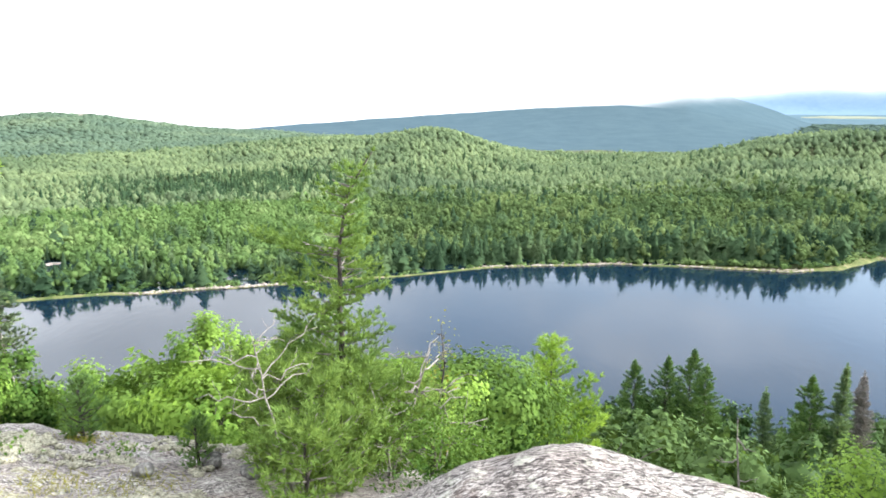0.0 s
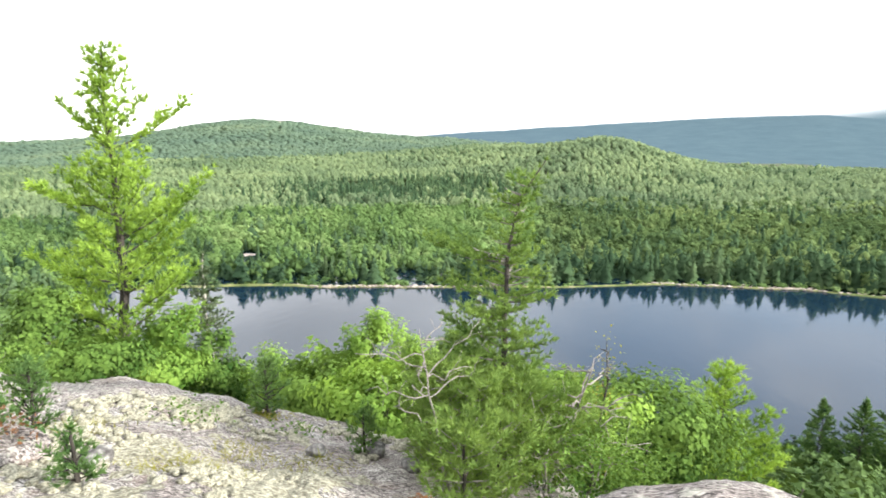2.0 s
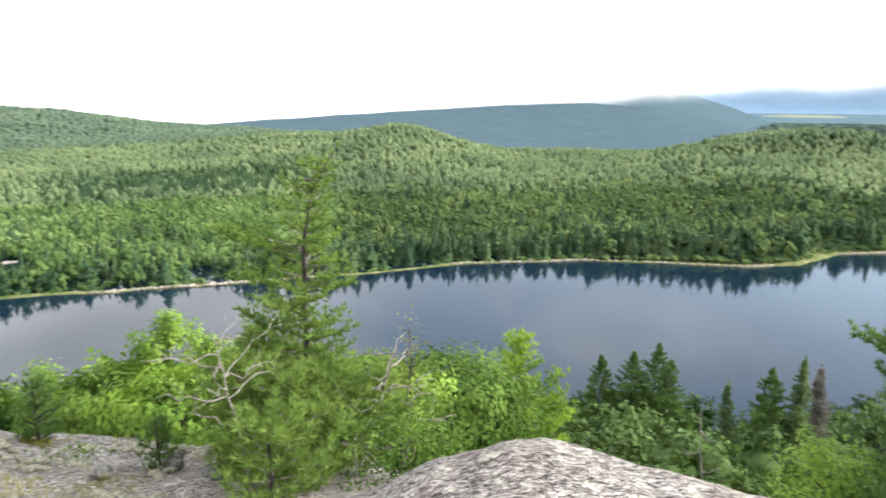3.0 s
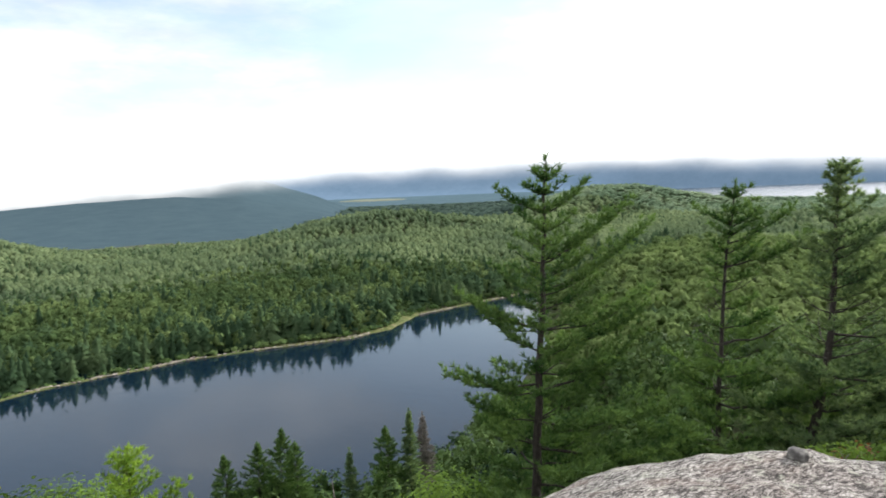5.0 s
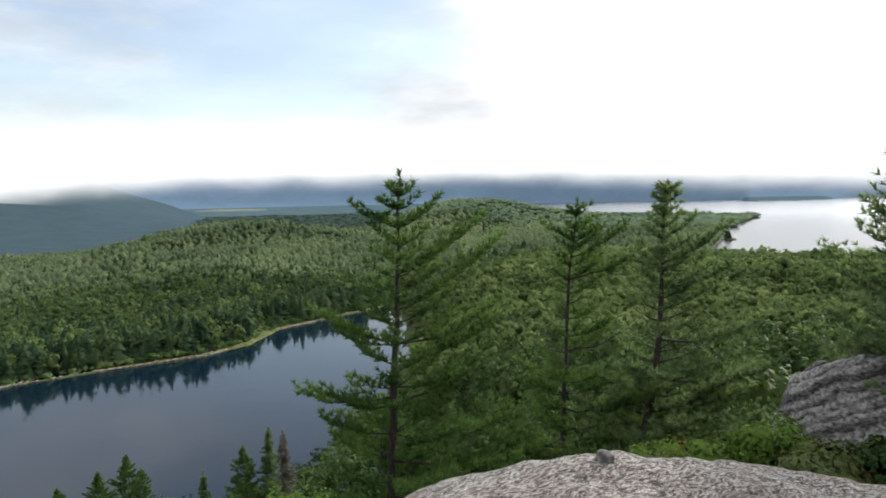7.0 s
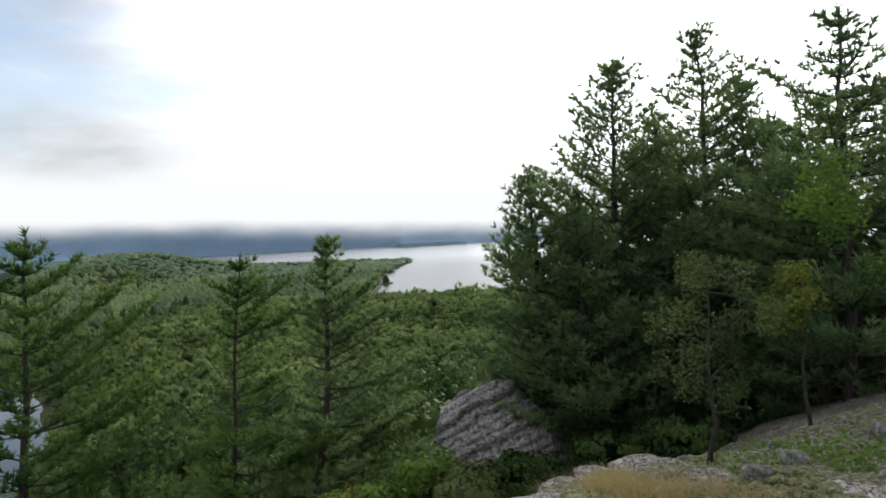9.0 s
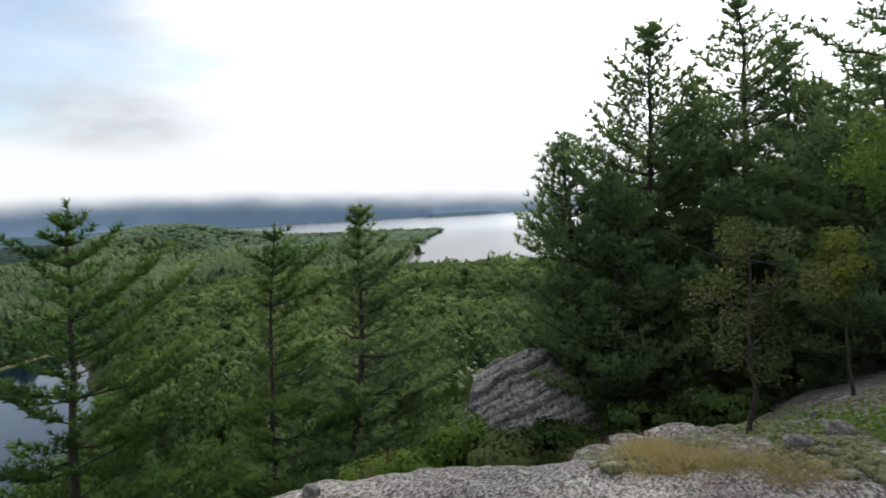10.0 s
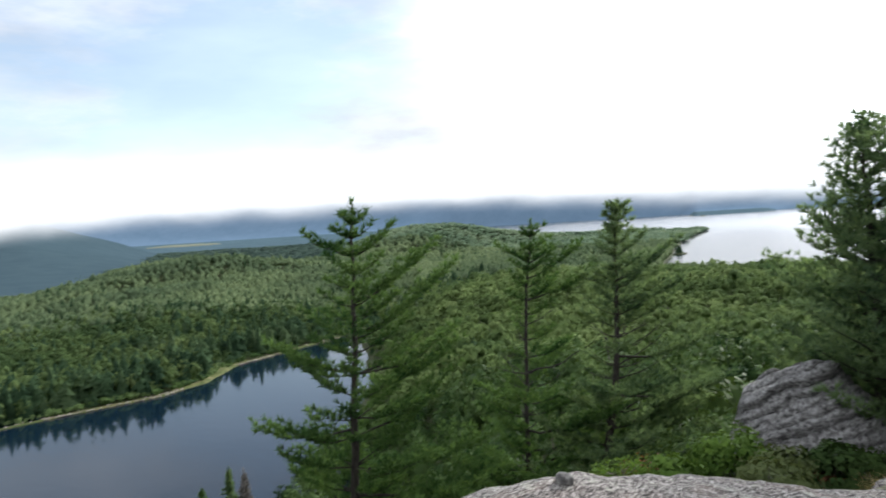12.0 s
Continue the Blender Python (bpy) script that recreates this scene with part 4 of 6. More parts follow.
def soft_pine(rng, tiers, sides):
    """A broad, uneven pine crown with a blunt top and drooping gaps."""
    bits = []
    fat = rng.uniform(0.20, 0.30)
    for q in range(tiers):
        u = q / (tiers - 1)
        rad = fat * (1 - u ** 1.6) ** 0.8 * rng.uniform(0.7, 1.15) + 0.035
        th = np.arange(sides * 2) * np.pi / sides + rng.uniform(0, 6)
        rr = rad * np.where(np.arange(sides * 2) % 2 == 0, 1.0, 0.55) * rng.uniform(0.5, 1.35, sides * 2)
        off = rng.normal(size=2) * 0.035
        z0 = 0.14 + 0.76 * u
        ring = np.stack([np.cos(th) * rr + off[0], np.sin(th) * rr + off[1], z0 + rng.normal(size=sides * 2) * 0.03 - 0.1 * rr], 1)
        v = np.concatenate([ring, [[off[0], off[1], min(1.0, z0 + 0.6 * rad + 0.06)]]])
        i = np.arange(sides * 2)
        bits.append((v, np.stack([i, (i + 1) % (sides * 2), np.full(sides * 2, sides * 2)], 1)))
    p = rng.normal(size=(10, 3)) * [0.13, 0.13, 0.2] + [0, 0, 0.55]
    bits.append(sprigs(p, rng, 0.06, 0.6))
    return join(bits)


def crown_variants(kind, detail, n, seed):
    """Crowns for the woods, 1 high and about as wide as they grow, base at the origin."""
    rng = np.random.default_rng(seed)
    out = []
    for k in range(n):
        if kind == "leaf":
            if detail == 2:      # clustered leaf clumps round a ragged core
                v, f = ICO0
                core = (v * (1 + 0.12 * rng.normal(size=(len(v), 1))) * [0.22, 0.22, 0.22] + [0, 0, 0.56], f)
                cl = unit(rng.normal(size=(24, 3)) + [0, 0, 0.3]) * rng.uniform(0.7, 1.05, (24, 1)) * [0.37, 0.37, 0.34] + [0, 0, 0.6]
                cl = cl[cl[:, 2] > 0.25]
                hub = cl[rng.integers(0, len(cl), 380)]
                off = unit(rng.normal(size=(380, 3)) + (hub - [0, 0, 0.55])) * rng.uniform(0.03, 0.11, (380, 1))
                pos = hub + off
                stem = tube([[0, 0, 0], [0.02, 0, 0.3], [0, 0, 0.6]], [0.018, 0.014, 0.006], 5)
                out.append(join([core, stem, sprigs(pos, rng, 0.036, 0.6, unit(unit(off) + unit(hub - [0, 0, 0.55])))]))
            elif detail == 1:
                out.append(clumped(rng, 2, 0.28, 0.19, 26, 0.105, OCTA))
            else:
                out.append(clumped(rng, 0, 0.41, 0.22, 5, 0.15, OCTA))
        else:
            if detail < 2 and k % 10 < 6:
                out.append(soft_pine(rng, 7 if detail else 4, 5 if detail else 3))
                continue
            tiers, sides = {2: (11, 11), 1: (6, 7), 0: (3, 5)}[detail]
            bits = []
            for q in range(tiers):
                u = q / tiers
                z0, z1 = 0.10 + 0.86 * u, 0.10 + 0.86 * u + 1.9 / tiers * (1 - 0.35 * u)
                rad = 0.2 * (1 - u) ** 0.85 + 0.02
                th = np.arange(sides * 2) * np.pi / sides + rng.uniform(0, 6)
                rr = rad * np.where(np.arange(sides * 2) % 2 == 0, 1.0, 0.45) * rng.uniform(0.65, 1.25, sides * 2)
                off = rng.normal(size=2) * 0.012
                ring = np.stack([np.cos(th) * rr + off[0], np.sin(th) * rr + off[1], z0 - rr * 0.25 + rng.normal(size=sides * 2) * 0.012], 1)
                v = np.concatenate([ring, [[off[0], off[1], min(z1, 1.0)]]])
                i = np.arange(sides * 2)
                bits.append((v, np.stack([i, (i + 1) % (sides * 2), np.full(sides * 2, sides * 2)], 1)))
            if detail == 2:
                bits.append(tube([[0, 0, 0], [0, 0, 0.9]], [0.012, 0.003], 5))
            out.append(join(bits))
    return out


def strew(variants, x, y, height, width, rng, sink=0.0):
    """One big mesh out of many crowns standing on the ground."""
    z = ground(x, y) - sink * height
    n = len(x)
    pick = rng.integers(0, len(variants), n)
    turn = rng.uniform(0, 6.283, n)
    tone = np.clip(rng.random(n) + 0.5 * vnoise(x / 30, y / 30, 83), 0, 1)
    vs, fs, ts, o = [], [], [], 0
    for k, (v, f) in enumerate(variants):
        m = np.where(pick == k)[0]
        if not len(m):
            continue
        c, s = np.cos(turn[m])[:, None], np.sin(turn[m])[:, None]
        w, h = width[m][:, None], height[m][:, None]
        px = (v[None, :, 0] * c - v[None, :, 1] * s) * w + x[m][:, None]
        py = (v[None, :, 0] * s + v[None, :, 1] * c) * w + y[m][:, None]
        pz = v[None, :, 2] * h + z[m][:, None]
        vs.append(np.stack([px, py, pz], -1).reshape(-1, 3))
        fs.append((f[None] + (np.arange(len(m)) * len(v))[:, None, None] + o).reshape(-1, 3))
        ts.append(np.repeat(tone[m], len(v)))
        o += len(m) * len(v)
    return np.concatenate(vs), np.concatenate(fs), np.concatenate(ts)


def grove(name, strewn, mat, label):
    """Many crowns as one piece of woodland; each tree keeps its own tone of green."""
    v, f, tone = strewn
    return tagged(new(name, np_mesh(name, v, f, mat, False, tone)), label, "forest", kind="stuff")


CLEARINGS = [(-153, 255, 5.5, 30), (-76, 236, 5, 14), (-705, 1300, 15, 60)]   # bare rock in the woods: place, half-width, open ground before it


def sites(r0, r1, a0, a1, spacing, seed):
    """Jittered sites in a ring sector, on dry land."""
    rng = np.random.default_rng(seed)
    pts = []
    r = r0
    while r < r1:
        s = spacing(r)
        m = max(2, int(r * radians(a1 - a0) / s))
        a = np.radians(a0 + (a1 - a0) * (np.arange(m) + rng.uniform(-0.45, 0.45, m)) / m)
        rr = r + s * rng.uniform(-0.5, 0.5, m)
        pts.append(np.stack([rr * np.sin(a), rr * np.cos(a)], 1))
        r += s
    p = np.concatenate(pts)
    x, y = p[:, 0], p[:, 1]
    dry = (pond_inside(x, y) < -3.5) & (lake_inside(x, y) < -2)
    for cx, cy, cr, front in CLEARINGS:
        dist = np.hypot(cx, cy)
        u, v = (x * cx + y * cy) / dist - dist, (x * cy - y * cx) / dist
        dry &= ~((np.abs(v) < cr) & (u < cr) & (u > -front))
    az = np.degrees(np.arctan2(x, y))
    dry &= ~((np.hypot(x, y) > 890) & (az > 5) & (az < 25))
    return x[dry], y[dry], rng


def conifer_share(x, y):
    """How much of the wood is conifers: belts along the far shore, a dark stand in place of cloud shade on the hill
    foot, mixed elsewhere.
    """
    pi = pond_inside(x, y)
    r = np.hypot(x, y)
    az = np.degrees(np.arctan2(x, y))
    far_side = y > 190 + 0.1 * x
    belt = np.where(far_side & (r < 520), np.exp(-np.maximum(-pi, 0) / np.where(x > -30, 70.0, 45.0)), 0) * 0.72
    # dense dark conifers that imitate a cloud's shade on the hill foot
    stand = 0.97 * np.exp(-(((az + 18) / 12) ** 4) - ((r - 520) / 75) ** 4)
    mixed = 0.12 + 0.5 * vnoise(x / 60, y / 60, 77)
    right = np.where((az > 44) & (r < 480), 0.03, 1.0)
    return np.clip(np.maximum(belt, np.maximum(stand, mixed * right)), 0, 1)


def sight(az):
    """Angle below the level under which the wood on the slope keeps its tops."""
    return np.interp(az, [-60, -35, -25, -14, 0, 34, 39, 45, 60, 120], [-14, -18.6, -19.6, -21.2, -22.1, -22.3, -19.5, -14, -10, -7])


def wood(label, r0, r1, a0, a1, spacing, detail, seed, leaf_h, con_h, con_mat, leaf_mat):
    x, y, rng = sites(r0, r1, a0, a1, spacing, seed)
    con = rng.random(len(x)) < conifer_share(x, y)
    for kind, m, hh, mat in (("leaf", ~con, leaf_h, leaf_mat), ("con", con, con_h, con_mat)):
        if m.sum() < 3:
            continue
        px, py = x[m], y[m]
        h = (hh[0] + (hh[1] - hh[0]) * rng.random(len(px)) ** (1.0 if kind == 'leaf' else 1.4)) * (0.75 + 0.5 * (vnoise(px / 25, py / 25, 55) + 0.5))
        sp = np.array([spacing(q) for q in np.hypot(px, py)])
        w = (np.maximum(h * rng.uniform(0.55, 0.9, len(px)), sp * (1.3 if r0 < 800 else 1.9)) if kind == "leaf" else np.maximum(h * rng.uniform(0.8, 1.15, len(px)), sp * 1.6))
        pi = -pond_inside(px, py)
        h = np.where((pi < 14) & (r1 > 200) & (rng.random(len(px)) < 0.6), h * 0.45, h)
        if r1 < 200:
            rr = np.hypot(px, py)
            room = 1.6 + rr * np.tan(np.radians(sight(np.degrees(np.arctan2(px, py))))) - ground(px, py)
            h = np.clip(np.minimum(h, room), 1.5, None)
            w = np.minimum(w, h * 1.2)
        grove("broadleaf_wood" if kind == "leaf" else "conifer_wood", strew(crown_variants(kind, detail, 10, seed + 5), px, py, h, w, rng, 0.03), mat, label[0] if kind == "leaf" else label[1])


wood(("crowded green broadleaf crowns below the ledge", "scattered pines below the ledge"), 62, 165, -62, 10, lambda r: 5.6, 2, 100, (5.5, 10), (7, 10), MAT_PINE, MAT_WOOD_LEAF)
wood(("crowded broadleaf crowns below the ledge, shade in their dark green", "scattered pines below the ledge"), 62, 165, 10, 118, lambda r: 6.2, 2, 150, (9, 14), (9, 14), MAT_PINE_DARK, MAT_WOOD_SHADED)
wood(("bright green broadleaf wood beyond the pond", "spruces and pines along the far shore"), 165, 430, -64, -6, lambda r: 4.4, 1, 210, (5.5, 9.5), (6.5, 12.5), MAT_CAN_CON, MAT_CAN_SUNNY)
wood(("mixed green broadleaf wood round the pond", "dark spruces and pines along the far shore"), 165, 460, -6, 46, lambda r: 4.4, 1, 200, (5.5, 9.5), (6.5, 12.5), MAT_CAN_CON, MAT_CAN_LEAF)
wood(("broad green crowns of the wood towards the lake", "dark conifers in the wood towards the lake"), 165, 460, 46, 118, lambda r: 5.2, 1, 250, (5.5, 10.5), (7, 13), MAT_CAN_CON, MAT_CAN_WARM)
wood(("rolling green broadleaf canopy on the hills", "dark conifers among the hill woods, some in place of cloud shade"), 430, 900, -66, 118, lambda r: max(5.0, r * 0.0095), 0, 300, (7, 10), (8, 12), MAT_CAN_CON, MAT_CAN_HILL)
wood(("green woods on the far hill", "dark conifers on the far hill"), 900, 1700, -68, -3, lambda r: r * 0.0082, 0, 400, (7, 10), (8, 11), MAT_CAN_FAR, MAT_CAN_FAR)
wood(("distant valley woods with blue haze in their colour", "distant valley conifers"), 900, 2700, 24, 44, lambda r: r * 0.013, 0, 410, (9, 13), (10, 14), MAT_CAN_VALE, MAT_CAN_VALE)
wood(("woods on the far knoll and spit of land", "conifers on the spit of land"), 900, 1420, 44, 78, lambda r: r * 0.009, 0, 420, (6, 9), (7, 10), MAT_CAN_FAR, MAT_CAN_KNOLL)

# ---- single trees on and below the ledge ----
PINE_MATS = (MAT_BARK, MAT_BARK, MAT_PINE)


def top_height(az, r, el):
    """Height of a tree at a bearing and distance whose top stands at that angle above the eye's level."""
    return 1.6 + r * math.tan(radians(el)) - at(az, r)[2]


# three pines standing below the edge
def tip(r, el, az, base_dz=-0.15):
    """Height above a tree's base of a point at that distance and angle."""
    return 1.5 + r * math.tan(radians(el)) - at(az, r, base_dz)[2]


plant_limbs("pine_tree", "tall white pine with long wind-swept limbs rising from below the ledge", "pine tree",
      white_pine(11, tip(13, 2.0, 41.9), 2.3, 0.30, 0.6, 5, 0.34, 0.1, (133, 0.28), (0.38, -0.34), 1.1,
                 ((tip(13, -4.8, 41.9), 133, 2.0, 0.5), (tip(13, -3.0, 41.9), 120, 1.6, 0.5), (tip(13, -0.6, 41.9), 130, 0.8, 0.6), (tip(13, -1.2, 41.9), -45, 0.8, 0.35), (tip(13, -16.6, 41.9), -52, 1.75, 0.05),
                  (tip(13, -10.0, 41.9), -60, 1.5, 0.35), (tip(13, -11.5, 41.9), -35, 1.1, 0.15), (tip(13, -19.5, 41.9), 125, 2.8, 0.05), (tip(13, -22.0, 41.9), 140, 3.0, 0.0)), 0.12), at(41.9, 13), PINE_MATS)
plant_limbs("pine_tree", "slender sparse pine with open tufted whorls", "pine tree",
      white_pine(12, tip(17, -0.6, 58.5), 2.1, 0.28, 0.56, 5, 0.36, 0.08, (150, 0.35), (0.22, -0.36), 1.2,
                 ((tip(17, -3.2, 58.5), 145, 1.3, 0.5), (tip(17, -5.2, 58.5), 150, 1.7, 0.35), (tip(17, -2.8, 58.5), -35, 0.75, 0.35), (tip(17, -20.5, 58.5), -30, 1.6, 0.1), (tip(17, -20.5, 58.5), 150, 1.8, 0.1)), 0.10,
                 bald=(tip(17, -15.5, 58.5), tip(17, -7.5, 58.5))), at(58.5, 17), PINE_MATS)
plant_limbs("pine_tree", "dark leaning pine with a dense narrow top", "pine tree",
      white_pine(13, tip(16, 0.7, 64.0), 2.6, 0.27, 0.46, 6, 0.42, 0.08, (155, 0.3), (0.38, -0.86), 1.2,
                 ((tip(16, -3.2, 64.0), 155, 1.45, 0.55), (tip(16, -6.5, 64.0), 150, 1.5, 0.3), (tip(16, -11.0, 64.0), 150, 2.4, 0.15), (tip(16, -14.5, 64.0), 160, 2.5, 0.1), (tip(16, -5.5, 64.0), -25, 0.9, 0.2)), 0.15,
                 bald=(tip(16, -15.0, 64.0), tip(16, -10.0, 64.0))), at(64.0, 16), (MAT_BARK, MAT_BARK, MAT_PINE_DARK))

# the dark stand at the end of the ledge
for seed, az, r, el, cr, slope, up, gap, st in (
        (21, 85.4, 14.2, 5.4, 1.7, 0.30, 0.5, 0.46, 0.05), (22, 91.2, 15.0, 13.9, 2.3, 0.38, 0.5, 0.46, 0.06), (23, 98.3, 16.0, 15.6, 2.5, 0.34, 0.42, 0.55, 0.12), (24, 108.0, 13.0, 15.0, 2.8, 0.5, 0.2, 0.6, 0.15),
        (25, 95.0, 17.5, 9.5, 2.0, 0.3, 0.4, 0.5, 0.05), (26, 103.5, 16.5, 8.5, 2.2, 0.3, 0.4, 0.5, 0.05), (27, 115.0, 15.0, 12.0, 2.4, 0.3, 0.35, 0.55, 0.05), (36, 100.5, 14.5, 1.5, 1.9, 0.4, 0.3, 0.5, 0.0),
        (37, 106.5, 13.5, 2.5, 1.9, 0.4, 0.3, 0.5, 0.0), (29, 88.3, 13.5, 2.0, 1.8, 0.4, 0.4, 0.45, 0.03), (30, 107.0, 18.0, 9.0, 2.2, 0.3, 0.4, 0.55, 0.05), (38, 93.6, 16.6, 6.5, 2.2, 0.35, 0.4, 0.5, 0.03), (39, 111.5, 15.5, 9.5, 2.3, 0.35, 0.35, 0.5, 0.03), (40, 101.5, 17.5, 11.0, 2.2, 0.3, 0.4, 0.5, 0.05)):
    plant("pine_tree", "dark pine seen against the light, one of a dense stand", "pine tree",
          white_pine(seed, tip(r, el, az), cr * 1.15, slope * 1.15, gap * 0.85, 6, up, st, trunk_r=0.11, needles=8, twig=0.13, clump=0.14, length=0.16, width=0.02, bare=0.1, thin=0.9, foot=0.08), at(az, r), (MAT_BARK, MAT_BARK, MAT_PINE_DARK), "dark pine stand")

# bright pine and its neighbours below the lichen bench
plant_limbs("pine_tree", "bright yellow-green white pine with an open ragged top", "pine tree",
      white_pine(31, tip(13, 5.4, -41.6), 1.9, 0.20, 0.42, 6, 0.85, 0.04, (40, 0.1), (0.1, 0.05), 1.2,
                 ((tip(13, 0.9, -41.6), 50, 1.2, 0.55), (tip(13, 0.9, -41.6), -130, 0.65, 0.7), (tip(13, -5.0, -41.6), 48, 1.45, 0.6), (tip(13, -5.3, -41.6), -130, 1.2, 0.2), (tip(13, -10.5, -41.6), -125, 1.4, 0.3)), 0.10, width=0.017, thin=0.8, foot=0.12),
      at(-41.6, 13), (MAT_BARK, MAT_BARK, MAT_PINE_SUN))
plant("spruce_tree", "thin silvery spruce with drooping tips", "spruce tree",
      conifer(32, top_height(-35.7, 14, -10.4), 0.75, 0.25, 0.24, 5, 0.1, 8, 0.10, 0.016, 0.12, shape=0.8, trunk_r=0.05, inner=0.06), at(-34.9, 14), (MAT_BARK_PALE, MAT_TWIG, MAT_SPRUCE))
# scraggy half-dead tree in the middle of the view
plant_limbs("half_dead_spruce", "scraggy half-dead spruce with a leaning top and grey twigs", "spruce tree",
      white_pine(33, tip(6.5, -2.5, -9.3), 0.8, 0.2, 0.16, 5, 0.22, 0.03, (-75, 0.2), (0.36, 0.03), 7.0,
                 ((tip(6.5, -10.4, -9.3), -80, 0.78, 0.12), (tip(6.5, -10.9, -9.3), -110, 0.5, 0.1), (tip(6.5, -14.5, -9.3), 80, 0.42, 0.1), (tip(6.5, -12.5, -9.3), 95, 0.3, 0.0)), 0.038,
                 twig=0.06, clump=0.05, needles=8, length=0.068, width=0.009, bare=0.28, thin=0.85, inner=0.2, curl=0.15, foot=0.08), at(-9.3, 6.5), (MAT_BARK, MAT_TWIG, MAT_SCRAGGY))
# young pine past the mound
plant_limbs("young_pine", "soft bright green young pine beyond the rock", "pine tree",
      white_pine(34, tip(14, -18.8, 9.4), 1.3, 0.36, 0.42, 5, 0.6, 0.03, trunk_r=0.035), at(9.4, 14), (MAT_BARK, MAT_BARK, MAT_PINE_SUN))


def snag(seed, H, limb_n, reach, trunk_r, lean=(0, 0), low=0.15):
    rng = np.random.default_rng(seed)
    t = np.linspace(0, 1, 10)
    wob = np.cumsum(rng.normal(size=(10, 2)) * 0.012 * H, 0)
    line = np.stack([lean[0] * t + wob[:, 0] - wob[0, 0], lean[1] * t + wob[:, 1] - wob[0, 1], H * t], 1)
    limbs = []
    for k in range(limb_n):
        h = rng.uniform(low, 0.97)
        b = np.array([np.interp(h, t, line[:, c]) for c in range(3)])
        a = rng.uniform(0, 6.28)
        L = reach * rng.uniform(0.3, 1.1) * (1.1 - 0.6 * h)
        e = b + np.array([math.cos(a), math.sin(a), rng.uniform(-0.15, 0.55)]) * L
        p = bend(b, e, rng.uniform(-0.12, 0.15), rng, 7, 0.09)
        arm = [tube(p, np.linspace(trunk_r * 0.34, 0.003, 7), 5)]
        for q in range(3):
            s = rng.uniform(0.35, 0.9)
            b2 = np.array([np.interp(s, np.linspace(0, 1, 7), p[:, c]) for c in range(3)])
            e2 = b2 + unit(rng.normal(size=3) + unit(e - b)) * L * 0.35
            arm.append(tube(bend(b2, e2, 0.05, rng, 4, 0.1), np.linspace(trunk_r * 0.14, 0.002, 4), 4))
        limbs.append(arm)
    return tube(line, trunk_r * (1 - 0.85 * t), 8), limbs


def dead_tree(name, label, kit, loc, mat):
    ob = thing(name, label, "dead tree", loc)
    part("trunk", *kit[0], mat, ob, smooth=True)
    for arm in kit[1]:
        branch = part("branch", *arm[0], mat, ob)
        for k in arm[1:]:
            part("twig", *k, mat, branch)
    return ob


dead_tree("dead_tree", "bleached bare snag beside the bright pine", snag(47, top_height(-51.8, 14, -9.2), 22, 0.7, 0.10, (-0.1, 0)), at(-51.8, 14), MAT_DEAD)
dead_tree("dead_sapling", "bare grey sapling with crooked whitened branches", snag(46, 1.7, 13, 0.95, 0.019, (-0.28, 0), 0.5), at(-13.6, 5.2), MAT_TWIG)
dead_tree("dead_tree", "small grey snag with crooked arms below the rock", snag(43, max(1.6, top_height(27.6, 12, -23.8)), 15, 0.75, 0.05, (-0.15, 0)), at(27.6, 12), MAT_TWIG)
dead_tree("dead_tree", "bare thin pole standing in the woods", snag(44, 9.0, 6, 0.5, 0.09), at(72.5, 40), MAT_TWIG)
dead_tree("dead_branch", "tangle of dead grey boughs in the scrub", snag(45, 1.5, 22, 1.1, 0.03, (0.5, 0)), at(-5.5, 6.2), MAT_TWIG)

# small broadleaved trees and bushes round the rock; the angle of the top below the eye's level, where it stands against the water
TOPS = {51: -16.5, 52: -18.2, 53: -21.5, 54: -22.5, 55: -21.0, 56: -21.5, 82: -13.0, 83: -15.0, 84: -17.5, 57: -20.0, 58: -20.5, 60: -22.5, 61: -22.5, 62: -22.0, 63: -26.0, 64: -26.0, 65: -24.5, 69: -21.5, 70: -21.0}
SHAPES = {0: (0.42, 0, 32, 0.12, 0.2), 66: (0.36, 0.014, 20, 0.3, 0.15), 67: (0.3, 0.026, 24, 0.3, 0.14), 68: (0.16, 0.022, 9, 0.6, 0.3)}   # crown's half-height, leaf, clumps, bare stem, looseness
